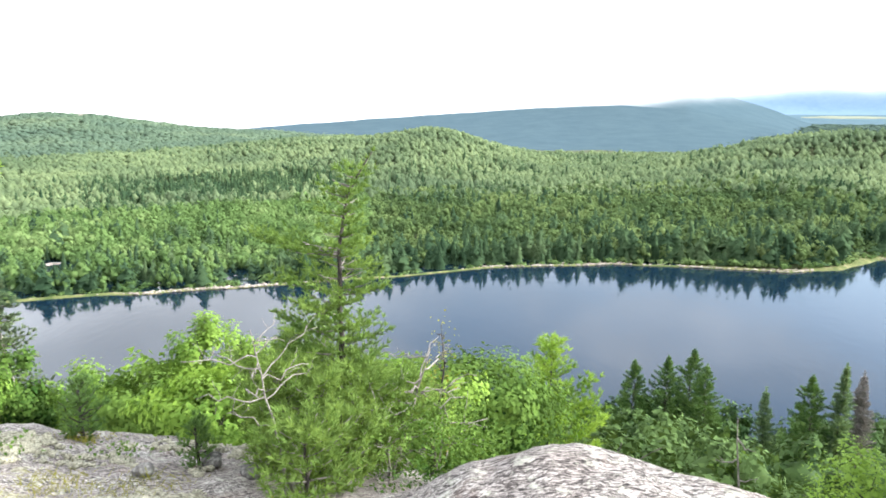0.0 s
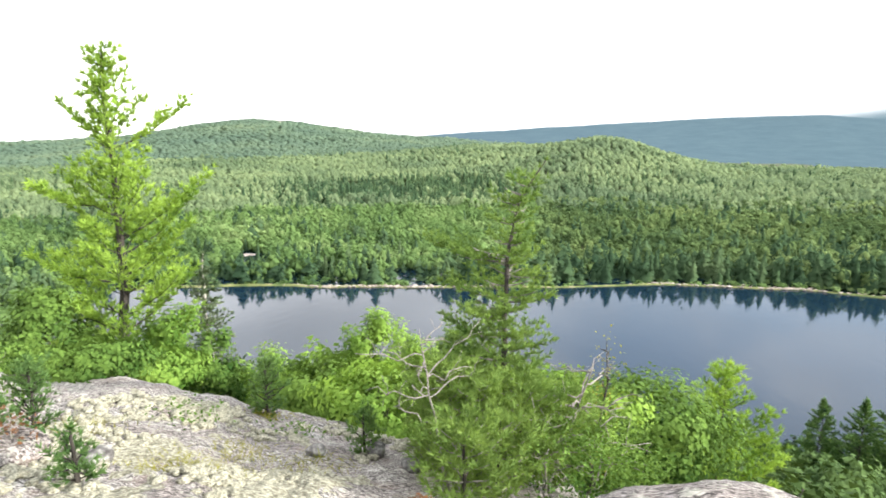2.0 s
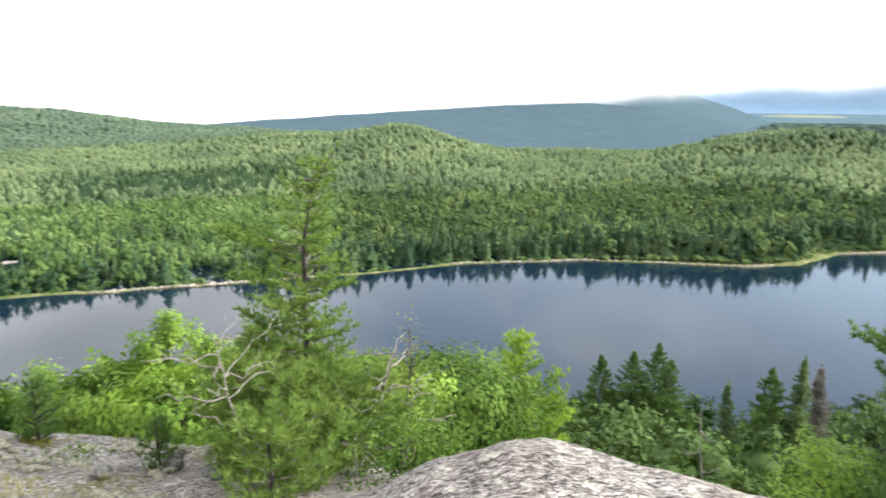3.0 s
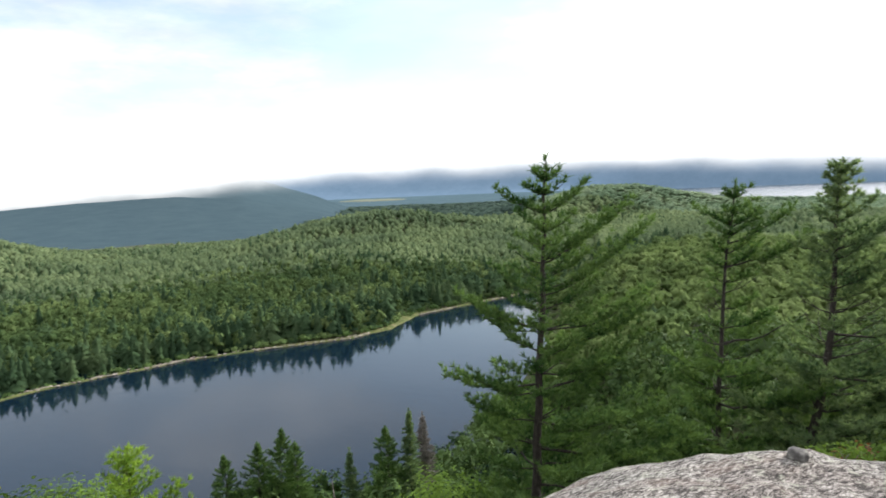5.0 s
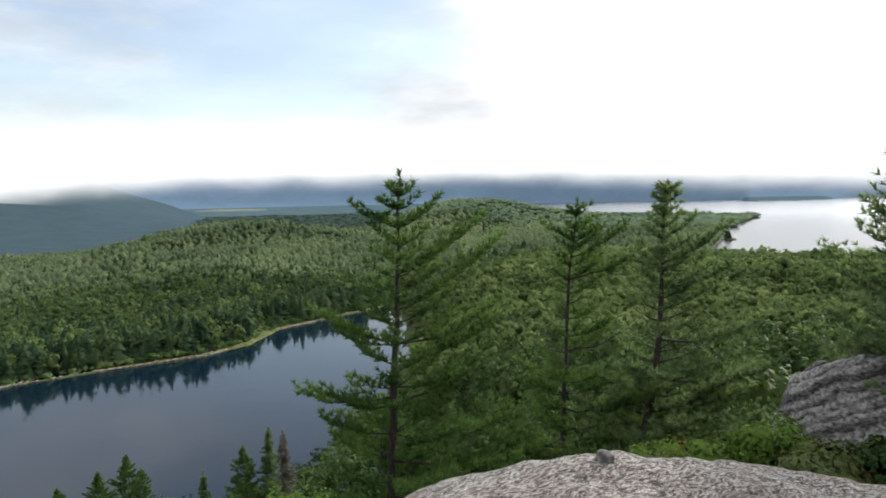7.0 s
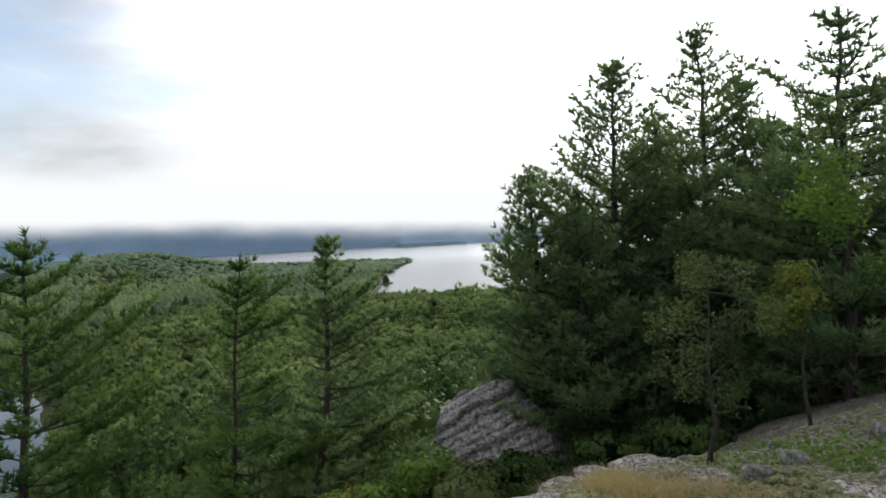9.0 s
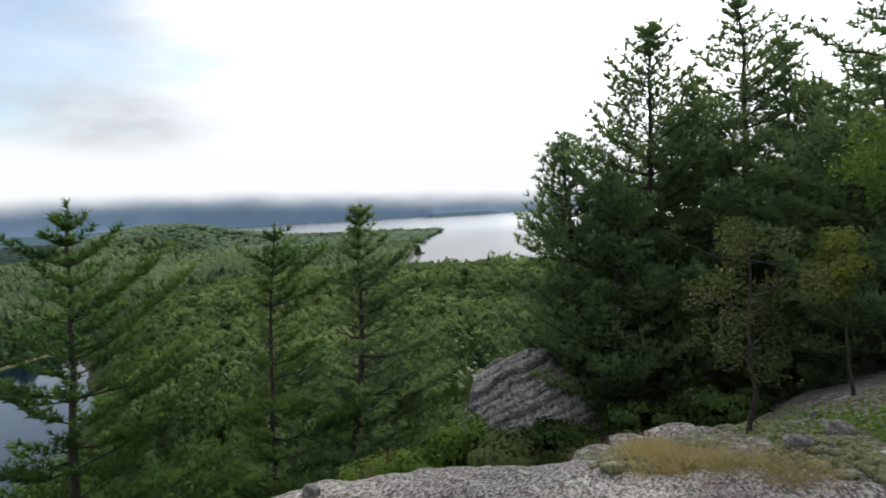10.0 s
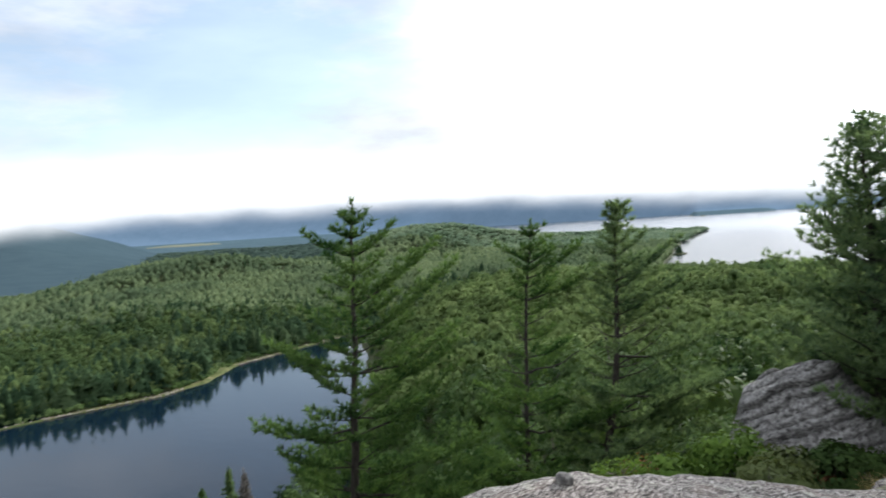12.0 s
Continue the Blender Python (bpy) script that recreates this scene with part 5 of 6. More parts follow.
for seed, az, r, H, rx, cnt, mats, name, label in (
        (51, -21.2, 11.5, 3.9, 0.5, 2600, (MAT_BARK, MAT_BARK, MAT_LEAF_BRIGHT), "small_maple", "upright young maple with bright green leaves"),
        (52, -18.0, 12.5, 3.6, 0.7, 2600, (MAT_BARK, MAT_BARK, MAT_LEAF_BRIGHT), "small_maple", "young maple with fresh green leaves"),
        (53, -25.5, 10.3, 2.3, 1.2, 3600, (MAT_BARK, MAT_BARK, MAT_LEAF), "maple_bush", "dense green maple bush at the bench's edge"),
        (54, -20.0, 9.2, 1.8, 1.1, 3400, (MAT_BARK, MAT_BARK, MAT_LEAF_BRIGHT), "maple_bush", "dense green maple bush at the bench's edge"),
        (82, -46.4, 12.6, 3.0, 0.7, 2600, (MAT_BARK, MAT_BARK, MAT_LEAF), "small_maple", "ragged young maple beside the bright pine"),
        (83, -37.8, 13.2, 3.0, 0.6, 2200, (MAT_BARK, MAT_BARK, MAT_LEAF_BRIGHT), "small_maple", "ragged young maple beside the bright pine"),
        (84, -34.2, 12.6, 2.5, 0.5, 1600, (MAT_BARK_PALE, MAT_BARK, MAT_LEAF), "small_birch", "slim birch with a pale trunk"),
        (55, -44.0, 11.4, 1.9, 0.9, 2200, (MAT_BARK, MAT_BARK, MAT_LEAF), "maple_bush", "yellow-green bush under the bright pine"),
        (56, -39.5, 12.0, 2.0, 0.8, 2000, (MAT_BARK, MAT_BARK, MAT_LEAF_BRIGHT), "maple_bush", "yellow-green bush under the bright pine"),
        (57, -30.5, 13.5, 2.8, 0.8, 1700, (MAT_BARK_PALE, MAT_BARK, MAT_LEAF_BRIGHT), "small_birch", "slim birch with a pale trunk"),
        (58, -33.0, 13.8, 2.6, 0.8, 1500, (MAT_BARK_PALE, MAT_BARK, MAT_LEAF), "small_birch", "slim birch with a pale trunk"),
        (59, -1.2, 8.0, 2.4, 0.25, 160, (MAT_BARK, MAT_BARK, MAT_LEAF_YELLOW), "sapling", "thin sapling with a few yellowing leaves"),
        (60, 2.5, 9.5, 1.7, 1.1, 3000, (MAT_BARK, MAT_BARK, MAT_LEAF), "alder_bush", "leafy bush below the rock"),
        (61, -3.0, 9.0, 1.5, 1.0, 2800, (MAT_BARK, MAT_BARK, MAT_LEAF_BRIGHT), "alder_bush", "leafy bush below the rock"),
        (62, 6.5, 11.5, 2.2, 1.2, 3000, (MAT_BARK, MAT_BARK, MAT_LEAF), "alder_bush", "green leafy bush below the rock"),
        (63, -0.5, 6.4, 1.0, 0.7, 1800, (MAT_TWIG, MAT_TWIG, MAT_LEAF), "blueberry_bush", "low twiggy bush on the broken ledge"),
        (64, -5.0, 5.6, 0.9, 0.6, 1000, (MAT_TWIG, MAT_TWIG, MAT_LEAF), "blueberry_bush", "low twiggy bush on the broken ledge"),
        (65, 35.5, 12.5, 3.2, 1.1, 2600, (MAT_BARK, MAT_BARK, MAT_LEAF_BRIGHT), "small_maple", "young maple with yellow-green leaves beyond the edge"),
        (66, 98.0, 6.05, 2.0, 0.5, 3000, (MAT_BARK, MAT_BARK, MAT_LEAF_OAK), "scrub_oak", "crooked little oak with thin grey-green leaves"),
        (67, 112.5, 7.6, 3.0, 1.0, 3800, (MAT_BARK, MAT_BARK, MAT_LEAF), "scrub_oak", "scrub oak reaching over the open ledge"),
        (68, 105.4, 8.6, 2.0, 0.38, 800, (MAT_BARK, MAT_BARK, MAT_LEAF_TURN), "scrub_oak", "scrub oak with yellowing leaves"),
        (69, 66.6, 7.8, 0.75, 0.4, 1000, (MAT_TWIG, MAT_TWIG, MAT_LEAF), "blueberry_bush", "low green bush below the crest"),
        (70, 70.3, 8.2, 0.8, 0.4, 900, (MAT_TWIG, MAT_TWIG, MAT_LEAF), "blueberry_bush", "low green bush below the crest"),
        (71, 77.6, 8.2, 0.7, 0.42, 1000, (MAT_TWIG, MAT_TWIG, MAT_LEAF_OAK), "blueberry_bush", "low dark bush in the gully"),
        (72, 72.0, 11.0, 1.5, 0.7, 1500, (MAT_BARK, MAT_BARK, MAT_LEAF_SHADED), "alder_bush", "bush beside the far rock"),
        (73, 68.0, 10.5, 1.3, 0.6, 700, (MAT_TWIG, MAT_TWIG, MAT_RED), "rusty_bush", "rust-brown bush under the pines"),
        (80, 75.2, 10.2, 1.4, 0.55, 1300, (MAT_BARK, MAT_BARK, MAT_LEAF), "alder_bush", "dark bush before the grey rock"),
        (81, 82.4, 10.0, 0.9, 0.5, 1100, (MAT_BARK, MAT_BARK, MAT_LEAF_SHADED), "alder_bush", "dark bush before the grey rock"),
        (85, 78.6, 9.8, 0.95, 0.5, 1100, (MAT_TWIG, MAT_TWIG, MAT_LEAF_OAK), "alder_bush", "grey-green bush before the grey rock"),
        (86, 80.6, 9.9, 0.6, 0.45, 600, (MAT_TWIG, MAT_TWIG, MAT_RED), "rusty_bush", "rust-brown low growth below the grey rock"),
        (74, 83.5, 10.8, 0.8, 0.7, 1300, (MAT_BARK, MAT_BARK, MAT_LEAF_SHADED), "alder_bush", "dark bush at the foot of the stand"),
        (75, 90.0, 11.5, 0.65, 0.6, 1400, (MAT_BARK, MAT_BARK, MAT_LEAF_SHADED), "alder_bush", "dark bush at the foot of the stand"),
        (76, 97.0, 11.5, 0.65, 0.6, 1500, (MAT_BARK, MAT_BARK, MAT_LEAF_SHADED), "alder_bush", "dark bush at the foot of the stand"),
        (77, -18.4, 4.15, 0.26, 0.3, 500, (MAT_TWIG, MAT_TWIG, MAT_RED), "rusty_bush", "small rust-red huckleberry at the ledge"),
        (78, -51.5, 7.0, 0.9, 0.5, 1100, (MAT_TWIG, MAT_TWIG, MAT_LEAF), "blueberry_bush", "green shrub on the lichen bench"),
        (79, -50.0, 6.0, 0.5, 0.2, 110, (MAT_TWIG, MAT_TWIG, MAT_RED), "rusty_bush", "small rusty shrub on the lichen bench")):
    if seed in TOPS:
        H = max(0.7, top_height(az, r, TOPS[seed]))
    plant(name, label, "bush" if "bush" in name else "tree", broadleaf(seed, H, rx, H * SHAPES.get(seed, SHAPES[0])[0], int(cnt * (2.6 if r > 8 else 1.9)), SHAPES[seed][1] if seed in SHAPES else 0.036 if r > 8 else 0.02, 0.008 + 0.009 * H, *SHAPES.get(seed, SHAPES[0])[2:], far=r > 8), at(az, r, -0.08), mats)

# bushy young pines round the foot of the half-dead spruce
for seed, az, r, H, cr in ((86, -11.5, 5.7, 1.05, 0.5), (87, -14.2, 6.1, 1.15, 0.55), (88, -7.6, 6.0, 1.15, 0.5), (89, -4.4, 6.6, 1.1, 0.55), (90, -9.6, 5.3, 0.75, 0.4), (99, -13.0, 7.4, 1.5, 0.6), (100, -12.9, 4.95, 0.75, 0.42)):
    plant("young_pine", "bushy young pine at the broken edge of the ledge", "pine tree",
          white_pine(seed, H, cr, 0.62, 0.13, 5, 0.5, 0.05, trunk_r=0.018, twig=0.06, clump=0.055, needles=8, length=0.095, width=0.0075, bare=0.12, thin=0.9, foot=0.08), at(az, r, 0.0), (MAT_BARK, MAT_TWIG, MAT_SCRAGGY))
# little conifers on the bench
for seed, az, r, H in ((81, -48.5, 6.6, 0.7), (82, -46.0, 5.0, 0.42), (83, -30.6, 8.3, 0.75), (84, -22.0, 6.6, 0.5), (85, -51.5, 6.0, 0.5)):
    plant("pine_seedling", "knee-high pine seedling on the lichen bench", "pine tree", conifer(seed, H, 0.3 * H / 0.7, 0.05, 0.09, 5, 0.6, 8, 0.07, 0.008, 0.06, shape=0.7, trunk_r=0.012), at(az, r, 0.0), (MAT_BARK, MAT_BARK, MAT_PINE), "pine seedlings")

# scattered taller trees in the wood below
for seed, az, r, el, kind in ((91, 33.1, 88, -18.7, "dark"), (92, 34.6, 92, -18.8, "grey"), (93, 21.6, 100, -19.2, "pine"), (94, 20.0, 98, -19.9, "pine"), (95, 17.0, 96, -20.6, "pine"), (96, 23.2, 97, -20.4, "pine"), (97, 30.8, 90, -19.7, "pine"), (98, 27.8, 85, -21.5, "dark")):
    H = max(6.0, top_height(az, r, el))
    mats = {"dark": (MAT_BARK, MAT_BARK, MAT_PINE_DARK), "grey": (MAT_TWIG, MAT_TWIG, MAT_GREY_NEEDLE), "pine": (MAT_BARK, MAT_BARK, MAT_PINE)}[kind]
    cr = {"dark": 0.16, "grey": 0.15, "pine": 0.3}[kind] * H
    lab = {"dark": "narrow dark spruce spire above the wood", "grey": "dead grey spruce spire above the wood", "pine": "young green pine standing above the wood"}[kind]
    plant("spruce_tree" if kind != "pine" else "pine_tree", lab, "spruce tree" if kind != "pine" else "pine tree",
          conifer(seed, H, cr, 0.05, 0.6, 6, 0.3 if kind == "pine" else 0.05, 5, 0.42, 0.06, 0.36, shape=0.9, trunk_r=0.12, step=0.26, inner=0.06 if kind != "pine" else 0.28), at(az, r), mats)


def build_near_wood():
    """Broadleaved trees of the slope just below the ledge, one by one."""
    x, y, rng = sites(17, 62, -62, 100, lambda r: 3.1 + r * 0.022, 500)
    r = np.hypot(x, y)
    az = np.degrees(np.arctan2(x, y))
    kits = [broadleaf(600 + k, 1.0, 0.42, 0.40, 1000, 0.025, 0.016, 30, 0.15, 0.17, 6, far=True) for k in range(8)]
    protos = {}
    for k, kit in enumerate(kits):
        for q, mat in enumerate((MAT_LEAF, MAT_LEAF_BRIGHT, MAT_LEAF_SHADED)):
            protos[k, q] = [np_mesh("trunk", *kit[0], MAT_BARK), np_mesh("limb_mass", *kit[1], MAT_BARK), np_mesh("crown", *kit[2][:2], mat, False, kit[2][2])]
    for i in range(len(x)):
        if 76 < az[i] and r[i] < 24:
            continue
        # painted light by bearing: sunlit leaves on the left, shaded on the right
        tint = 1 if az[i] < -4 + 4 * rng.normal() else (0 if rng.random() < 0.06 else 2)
        H = rng.uniform(3.6, 6.0) + 0.03 * r[i]
        H = min(H, 1.6 + r[i] * math.tan(radians(float(sight(az[i]) - np.interp(az[i], [34, 42, 66, 74], [0, 7, 9, 3])))) - float(ground(x[i], y[i])) + 0.2)
        if H < 1.2:
            continue
        ob = thing("broadleaf_tree", ("sunlit bright green" if tint == 1 else "dense shade-dark green" if tint == 2 else "dense green") + " broadleaf tree on the slope", "tree", (x[i], y[i], float(ground(x[i], y[i])) - 0.2), "trees of the slope")
        ob.rotation_euler[2] = rng.uniform(0, 6.28)
        ob.scale = (H * rng.uniform(0.85, 1.2),) * 2 + (H,)
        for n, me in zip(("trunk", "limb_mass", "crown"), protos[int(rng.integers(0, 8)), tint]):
            c = new(n, me)
            c.parent = ob
            if n == "limb_mass":
                tagged(c, kind="stuff")


build_near_wood()

# ---- wood added behind the stand to keep light from showing through ----


def build_back_wood():
    x, y, rng = sites(17.5, 60, 86, 200, lambda r: 2.6 + 0.03 * r, 700)
    h = rng.uniform(6, 9.5, len(x))
    az = np.degrees(np.arctan2(x, y))
    h = np.minimum(h, 1.6 + np.hypot(x, y) * np.tan(np.radians(np.interp(az, [86, 98, 104], [0.0, 1.0, 4.0]))) - ground(x, y))
    h = np.where(az < 96, h * 0.6, h)
    grove("conifer_wood", strew(crown_variants("con", 2, 8, 710), x, y, h, h * rng.uniform(1.0, 1.5, len(x)), rng, 0.02), MAT_PINE_DARK, "dark pine wood added behind the open ledge to block light")


build_back_wood()

# ---- rocks and low growth on the ledge ----


def boulder(seed, size, rough=0.2):
    rng = np.random.default_rng(seed)
    v, f = ico(3)
    n = sum(a * np.sin(v @ unit(rng.normal(size=3)) * fr + rng.uniform(0, 6)) for a, fr in ((0.5, 2.0), (0.35, 3.7), (0.25, 6.1), (0.15, 11.0), (0.1, 17.0)))
    v = v * (1 + rough * n[:, None])
    v = np.sign(v) * np.abs(v) ** 0.7
    return v * np.array(size), f


def stone(name, label, seed, size, loc, mat, turn=0.0):
    v, f = boulder(seed, size, 0.2 if mat is MAT_STONE else 0.34)
    c, s = math.cos(turn), math.sin(turn)
    v = v @ np.array([[c, s, 0], [-s, c, 0], [0, 0, 1]])
    return single(name, v, f, mat, label, "rock", smooth=True, loc=loc)


# grey whaleback past the gully


def build_slab():
    """Tilted grey slab: its face dips towards the gully, parted into slanting layers."""
    na, nu = 130, 90
    azs, us = np.linspace(72.4, 92, na), np.linspace(0, 1.3, nu)
    A, U = np.meshgrid(np.radians(azs), us, indexing="ij")
    az = np.degrees(A)
    R = 10.6 + 2.6 * U
    crest = 1.5 + 13.2 * np.tan(np.radians(np.interp(az, [72.4, 74.4, 75.6, 76.2, 78, 80.8, 82.6, 84.5, 87, 92], [-22, -19.6, -16.6, -14.6, -13.3, -12.3, -12.6, -14.5, -18, -22])))
    foot = near_ground(10.6 * np.sin(A), 10.6 * np.cos(A)) - 0.4
    face = foot + (crest - foot) * np.sin(np.clip(U, 0, 1) * np.pi / 2) ** 0.9
    z = np.where(U > 1, crest - 5.0 * (U - 1) ** 1.3, face)
    el = np.degrees(np.arctan2(z - 1.5, R))
    band = (el - 0.46 * (az - 76)) / 0.85 + 0.55 * fbm(az / 2.2, el / 1.5, 3, 95)
    layer = np.floor(band)
    f = band - layer
    out = 0.13 * np.clip(np.minimum(f * 9, (1 - f) * 2.2), 0, 1) ** 0.7 + 0.2 * lattice(layer, layer * 0, 97) + 0.09 * fbm(az / 1.1, el / 0.5, 5, 96)
    R = R - 0.6 * out
    z = z + 0.55 * out
    p = np.stack([R * np.sin(A), R * np.cos(A), z], -1).reshape(-1, 3)
    i = (np.arange(na - 1)[:, None] * nu + np.arange(nu - 1)[None]).ravel()
    quads = np.stack([i, i + 1, i + nu + 1, i + nu], 1)
    which = np.floor(band.reshape(-1)[quads].mean(1)).astype(int)
    knoll = thing("rock_knoll", "tilted grey granite slab split by slanting cracks beside the pines", "rock")
    for w in np.unique(which):
        q = quads[which == w]
        used, inv = np.unique(q, return_inverse=True)
        part("rock_layer", p[used], inv.reshape(-1, 4), MAT_SLAB, knoll, smooth=True)


build_slab()

for seed, az, r, s, mat in ((802, 110.4, 6.4, 0.14, MAT_STONE), (803, 113.5, 6.8, 0.13, MAT_STONE), (804, 104.2, 5.2, 0.08, MAT_STONE), (805, 101.6, 4.8, 0.075, MAT_STONE), (817, 98.8, 5.0, 0.11, MAT_ROCK), (819, 95.2, 5.9, 0.17, MAT_ROCK), (820, 92.6, 5.7, 0.14, MAT_ROCK), (821, 89.6, 5.6, 0.11, MAT_ROCK), (822, 86.4, 5.7, 0.13, MAT_ROCK), (806, 97.5, 4.7, 0.07, MAT_STONE), (807, 96.2, 6.3, 0.05, MAT_STONE),
                            (808, 99.8, 6.3, 0.05, MAT_STONE), (811, 103.0, 6.9, 0.06, MAT_STONE), (812, 62.4, 4.05, 0.045, MAT_STONE),
                            (813, -51.5, 6.2, 0.3, MAT_ROCK), (814, -44.5, 5.6, 0.1, MAT_STONE), (815, -26.5, 6.2, 0.08, MAT_STONE), (816, -21.0, 6.6, 0.1, MAT_STONE), (818, -17.8, 6.0, 0.09, MAT_STONE)):
    x, y, z = at(az, r, 0)
    z = float(rock_height(np.array(x), np.array(y)))
    stone("stone", "loose lichen-spotted granite stone on the ledge", seed, (s * 1.25, s, s * 0.8) if mat is MAT_STONE else (s * 2.0, s * 1.3, s * 0.55), (x, y, z + s * (0.35 if mat is MAT_STONE else 0.0)), mat, seed * 1.7)


def turf(name, label, a0, a1, r0, r1, cover, seed, mat):
    """Thin living turf that lies over the rock in ragged patches."""
    def h(x, y):
        r, az = np.hypot(x, y), np.degrees(np.arctan2(x, y))
        fade = sstep(a0, a0 + 6, az) * sstep(a1, a1 - 6, az) * sstep(r0, r0 + 0.8, r) * sstep(r1, r1 - 1.5, r)
        m = fbm(x / 0.8, y / 0.8, 4, seed) + cover - (1 - fade) * 1.2
        return rock_height(x, y) + np.clip(m * 0.16, -0.1, 0.045) + 0.012 * fbm(x / 0.09, y / 0.09, 2, seed + 4)
    v, f = polar_sheet(np.geomspace(r0, r1, 80), np.arange(a0, a1, 0.45), h)
    single(name, v, f, mat, label, "ground cover", kind="structure", smooth=True)


turf("lichen_turf", "cream lichen turf patched over the bench", -66, -10, 3.4, 9.6, -0.06, 824, MAT_LICHENMAT)
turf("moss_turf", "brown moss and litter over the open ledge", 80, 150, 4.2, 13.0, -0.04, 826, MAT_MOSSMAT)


def cushions(name, label, seed, a0, a1, r0, r1, count, size, mat, keep):
    """Mounds of lichen or moss: knobbly low cushions, strewn in patches."""
    rng = np.random.default_rng(seed)
    a, r = np.radians(rng.uniform(a0, a1, count)), np.sqrt(rng.uniform(r0 ** 2, r1 ** 2, count))
    x, y = r * np.sin(a), r * np.cos(a)
    ok = vnoise(x / 0.9, y / 0.9, seed) + 0.6 * vnoise(x / 0.3, y / 0.3, seed + 1) > keep
    x, y = x[ok], y[ok]
    n = len(x)
    s = size * rng.uniform(0.4, 1.3, n)
    v, f = ICO0
    jit = 1 + 0.2 * rng.normal(size=(n, len(v), 1))
    p = v[None] * jit * s[:, None, None] * np.stack([rng.uniform(0.8, 1.3, n), rng.uniform(0.8, 1.3, n), rng.uniform(0.5, 0.8, n)], 1)[:, None]
    z = rock_height(x, y)
    p = p + np.stack([x, y, z + s * 0.2], 1)[:, None]
    single(name, p.reshape(-1, 3), (f[None] + (np.arange(n) * len(v))[:, None, None]).reshape(-1, 3), mat, label, "lichen", kind="stuff", smooth=True)


cushions("reindeer_lichen", "cream cushions of reindeer lichen on the bench", 820, -62, -17, 3.8, 8.2, 3600, 0.05, MAT_LICHEN, 0.03)
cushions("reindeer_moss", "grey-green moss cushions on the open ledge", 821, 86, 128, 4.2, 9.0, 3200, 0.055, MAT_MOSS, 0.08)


def tuft_patch(name, label, seed, az, r, spread, count, height, width, mat, upright=1.4):
    """Grass: slim bent blades from one patch of ground."""
    rng = np.random.default_rng(seed)
    x0, y0, _ = at(az, r, 0)
    x, y = x0 + rng.normal(size=count) * spread, y0 + rng.normal(size=count) * spread
    z = rock_height(x, y)
    base = np.stack([x, y, z - 0.01], 1)
    d = unit(rng.normal(size=(count, 3)) * [1, 1, 0.3] + [0, 0, upright])
    hgt = (height * rng.uniform(0.5, 1.2, count))[:, None]
    side = unit(np.cross(d, rng.normal(size=(count, 3)))) * width
    mid = base + d * hgt * 0.55
    tip = base + d * hgt + np.stack([d[:, 0], d[:, 1], 0 * d[:, 0] - 0.2], 1) * hgt * 0.35
    v = np.stack([base - side, base + side, mid + side * 0.7, mid - side * 0.7, tip], 1).reshape(-1, 3)
    q = np.arange(count)[:, None] * 5
    f = np.concatenate([q + [0, 1, 2], q + [0, 2, 3], q + [3, 2, 4]])
    single(name, v, f, mat, label, "grass", kind="stuff")


for seed, az, r, sp, n in ((830, 90.5, 4.5, 0.10, 260), (831, 93.0, 4.3, 0.14, 420), (833, 97.0, 4.3, 0.13, 160), (834, 90.0, 5.1, 0.08, 110), (837, 101.0, 4.1, 0.12, 130), (835, 86.0, 6.0, 0.1, 120), (836, 111.5, 7.0, 0.16, 160)):
    tuft_patch("grass_tuft", "dry tawny grass tuft on the ledge", seed, az, r, sp, int(n * 2.2), 0.2, 0.002, MAT_GRASS)
for seed, az, r, sp, n in ((840, -38.0, 5.6, 0.22, 260), (841, -33.0, 6.4, 0.18, 220), (842, -27.0, 5.9, 0.2, 240), (843, -45.0, 6.9, 0.2, 220), (844, -30.5, 8.2, 0.12, 160)):
    tuft_patch("grass_tuft", "thin green and straw grass among the lichen", seed, az, r, sp, n, 0.13, 0.003, MAT_LEAF_YELLOW)


def herb(seed, az, r, n, spread):
    rng = np.random.default_rng(seed)
    x0, y0, _ = at(az, r, 0)
    x, y = x0 + rng.normal(size=n) * spread, y0 + rng.normal(size=n) * spread
    z = rock_height(x, y) + rng.uniform(0.02, 0.16, n)
    v, f = leaves(np.stack([x, y, z], 1), rng, 0.024, 0.7)
    single("low_plant", v, f, MAT_LEAF, "patch of low bright green leaves on the mossy ledge", "plant", kind="stuff")


for seed, az, r, n, sp in ((850, 106.0, 5.6, 320, 0.26), (851, 108.5, 5.2, 220, 0.2), (852, 104.5, 6.2, 160, 0.18), (853, 112.0, 5.4, 100, 0.22), (854, 101.0, 5.4, 50, 0.12), (855, -37.0, 7.6, 160, 0.2), (856, -28.0, 7.4, 120, 0.2)):
    herb(seed, az, r, n, sp)

# ---- far shore ----


def shore_line(x):
    """The far shore's place at x."""
    y = np.full_like(x, 300.0)
    lo, hi = np.full_like(x, 150.0), np.full_like(x, 320.0)
    lo = np.interp(x, [-240, 275], [180, 262]) - 20
    for _ in range(30):
        mid = (lo + hi) / 2
        inside = pond_inside(x, mid) > 0
        lo, hi = np.where(inside, mid, lo), np.where(inside, hi, mid)
    return (lo + hi) / 2


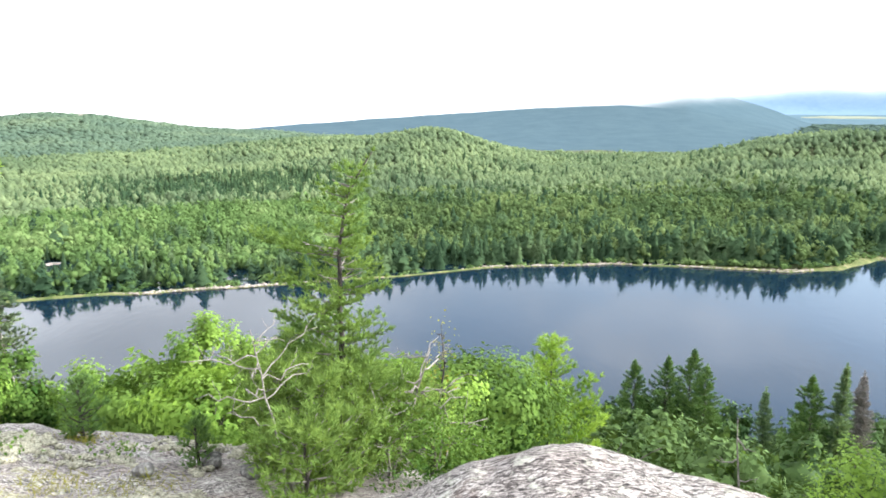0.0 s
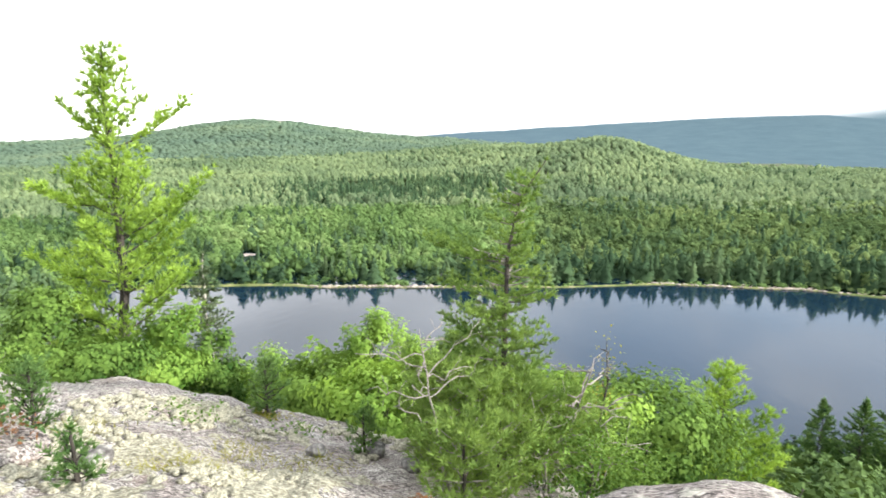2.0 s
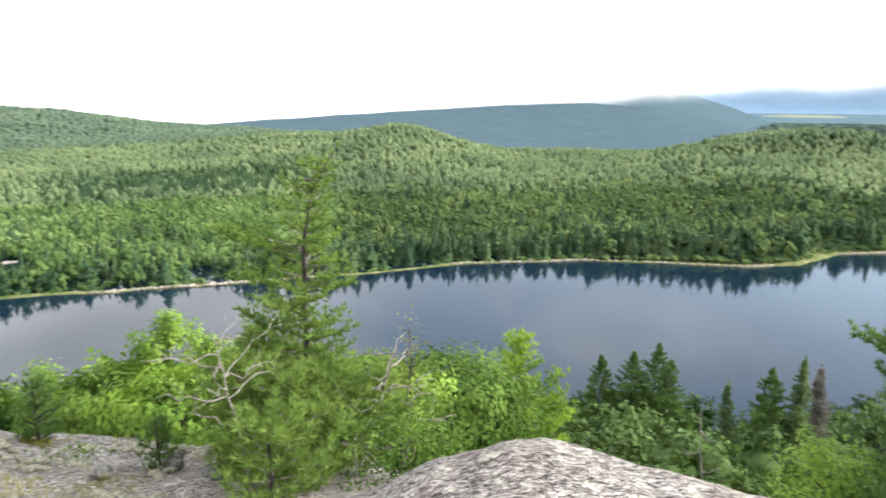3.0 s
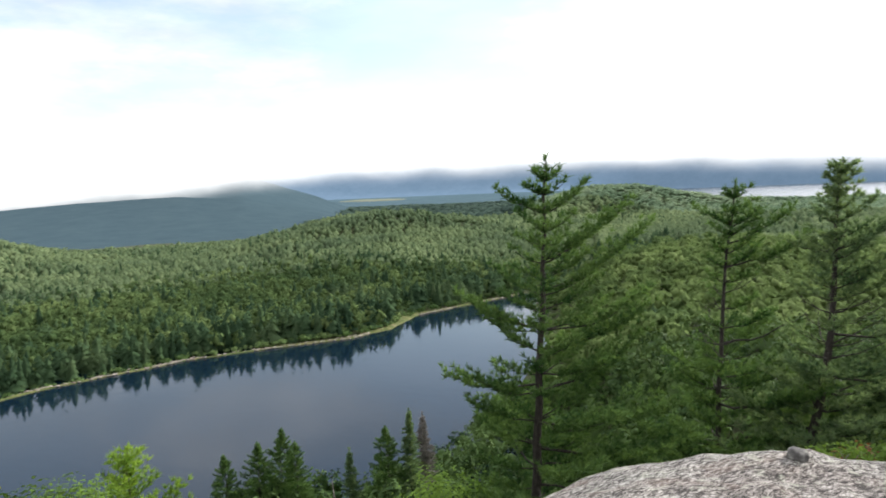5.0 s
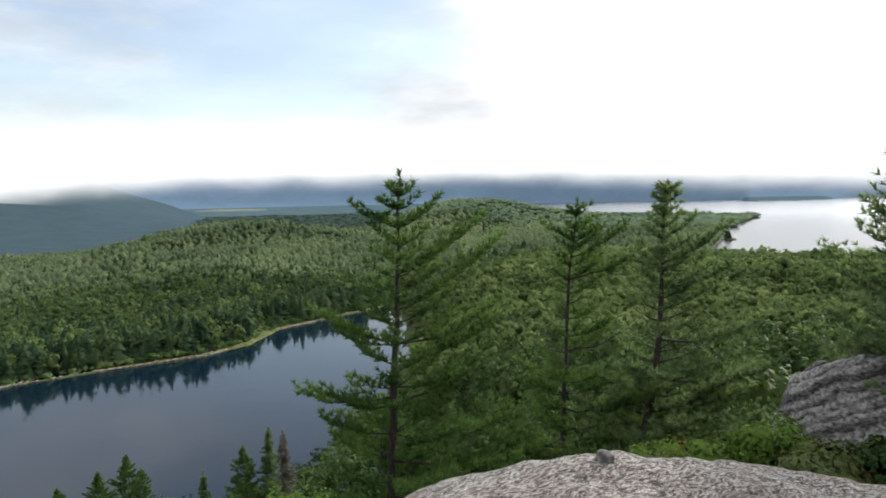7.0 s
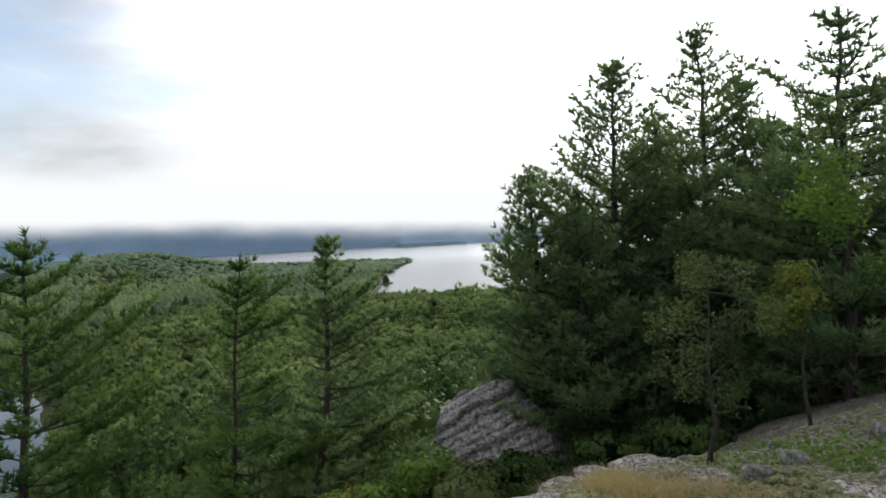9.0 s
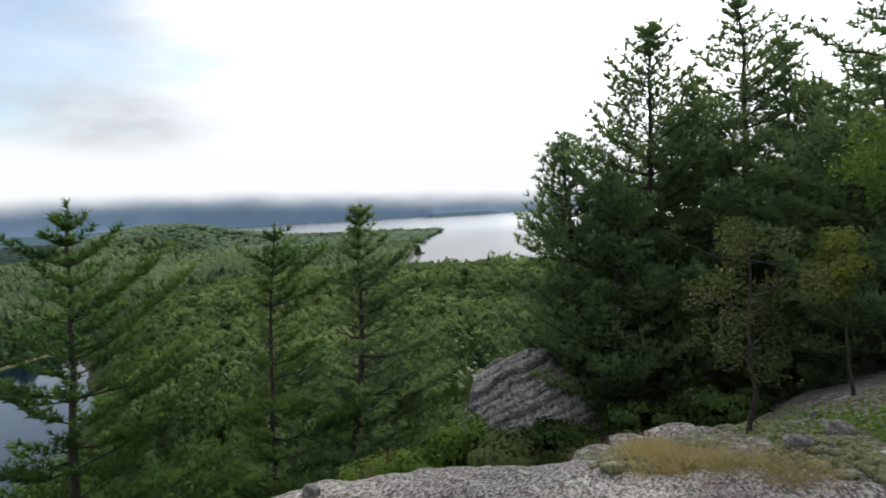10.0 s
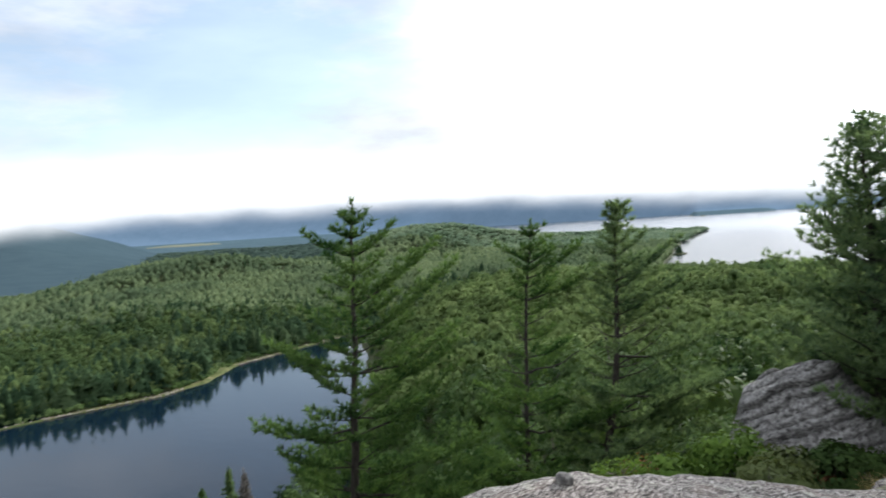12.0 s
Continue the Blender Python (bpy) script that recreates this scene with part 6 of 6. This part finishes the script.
def build_shore():
    x = np.arange(-165, 250, 1.0)
    y = shore_line(x)
    w = 0.7 + 3.2 * np.maximum(vnoise(x / 22, x * 0, 61), 0) + np.where(x < -85, 2.2, 0) + np.where((x > 135) & (x < 185), 5.0, 0)
    offs = np.array([-1.0, 0.0, 0.5, 1.0])
    rows = []
    for k, o in enumerate(offs):
        yy = y + (o if o < 0 else o * w)
        zz = np.maximum(ground(x, yy), POND_Z) + np.array([-0.3, 0.22, 0.5, 0.1])[k] + 0.2 * vnoise(x / 1.5, yy, 63)
        rows.append(np.stack([x, yy, zz], 1))
    v = np.concatenate(rows)
    m = len(x)
    i = (np.arange(3)[:, None] * m + np.arange(m - 1)[None]).ravel()
    single("shore_sedge", v, np.stack([i, i + 1, i + m + 1, i + m], 1), MAT_MARSH, "yellow-green sedge margin along the far shore", "ground", kind="structure", smooth=True)
    rng = np.random.default_rng(860)
    centres = np.array([-98, -84, -76, -66, -50, 20, 38, 62, 66, 96, 100, 122, 128, 134, 188, 192, 238, 242])
    n = 700
    sx = centres[rng.integers(0, len(centres), n)] + rng.normal(size=n) * 6.0
    sy = shore_line(sx) + np.abs(rng.normal(size=n)) * 1.3 - 0.3
    s = rng.uniform(0.15, 0.55, n)
    bv, bf = ICO1
    p = bv[None] * (1 + 0.2 * rng.normal(size=(n, len(bv), 1))) * s[:, None, None] * [1.6, 1.0, 0.6] + np.stack([sx, sy, np.full(n, POND_Z + 0.35)], 1)[:, None]
    single("shore_rocks", p.reshape(-1, 3), (bf[None] + (np.arange(n) * len(bv))[:, None, None]).reshape(-1, 3), MAT_SAND, "pale boulders along the waterline", "rock", kind="stuff")


build_shore()


def build_shore_belt():
    """Close ranks of conifers at the water's edge."""
    rng = np.random.default_rng(890)
    x = np.repeat(np.arange(-60, 250, 2.6), 3) + rng.normal(size=3 * len(np.arange(-60, 250, 2.6)))
    y = shore_line(x) + rng.uniform(5, 20, len(x)) + np.where((x > 135) & (x < 185), 6, 0)
    h = 6 + 8.5 * rng.random(len(x)) ** 1.2
    grove("conifer_wood", strew(crown_variants("con", 1, 10, 891), x, y, h, h * rng.uniform(0.8, 1.25, len(x)), rng, 0.02), MAT_CAN_CON, "close rank of dark conifers at the waterside")
    x = rng.uniform(-160, 250, 420)
    x = x[vnoise(x / 16, x * 0, 893) > -0.12]
    y = shore_line(x) + rng.uniform(1.5, 6.5, len(x))
    h = rng.uniform(1.0, 3.4, len(x))
    grove("shore_bushes", strew(crown_variants("leaf", 1, 6, 894), x, y, h, h * rng.uniform(1.0, 1.6, len(x)), rng, 0.08), MAT_CAN_SUNNY, "low green alder bushes along the waterline")


build_shore_belt()
for seed, x, y, size in ((870, -153, 255, (5.5, 5.0, 1.7)), (871, -76, 236, (4.4, 3.4, 0.9)), (872, -705, 1300, (24, 30, 4))):
    z = float(ground(x, y))
    stone("bare_rock", "pale bare rock clearing in the far woods", seed, size, (x, y, z + size[2] * 0.1), MAT_SAND, 0.4)


def build_meadow():
    v, f = polar_sheet(np.linspace(3250, 3780, 12), np.arange(28.0, 34.1, 0.25), lambda x, y: range_height(x, y) + 3.0 - 14 * np.maximum(0, ((np.degrees(np.arctan2(x, y)) - 31) / 3) ** 2 + ((np.hypot(x, y) - 3515) / 150) ** 2 + 0.8 * vnoise(x / 90, y / 90, 15) - 0.6))
    single("meadow", v, f, MAT_MEADOW, "pale far meadow below the mountains", "ground", kind="structure", smooth=True)


build_meadow()


def build_islet():
    x0, y0 = 702 * math.sin(radians(71.9)), 702 * math.cos(radians(71.9))
    v, f = boulder(880, (9, 6, 1.6))
    single("islet", v, f, MAT_SOIL, "tiny wooded islet in the lake", "island", smooth=True, loc=(x0, y0, LAKE_Z))
    rng = np.random.default_rng(881)
    kit = crown_variants("con", 2, 3, 882)
    for k in range(9):
        h = rng.uniform(4, 9)
        vv, ff = kit[k % 3]
        single("spruce_tree", vv * [h * 1.7, h * 1.7, h], ff, MAT_CAN_CON, "small dark spruce on the lake islet", "spruce tree", "islet spruces", loc=(x0 + rng.uniform(-6, 6), y0 + rng.uniform(-3, 3), LAKE_Z + 0.8))


build_islet()
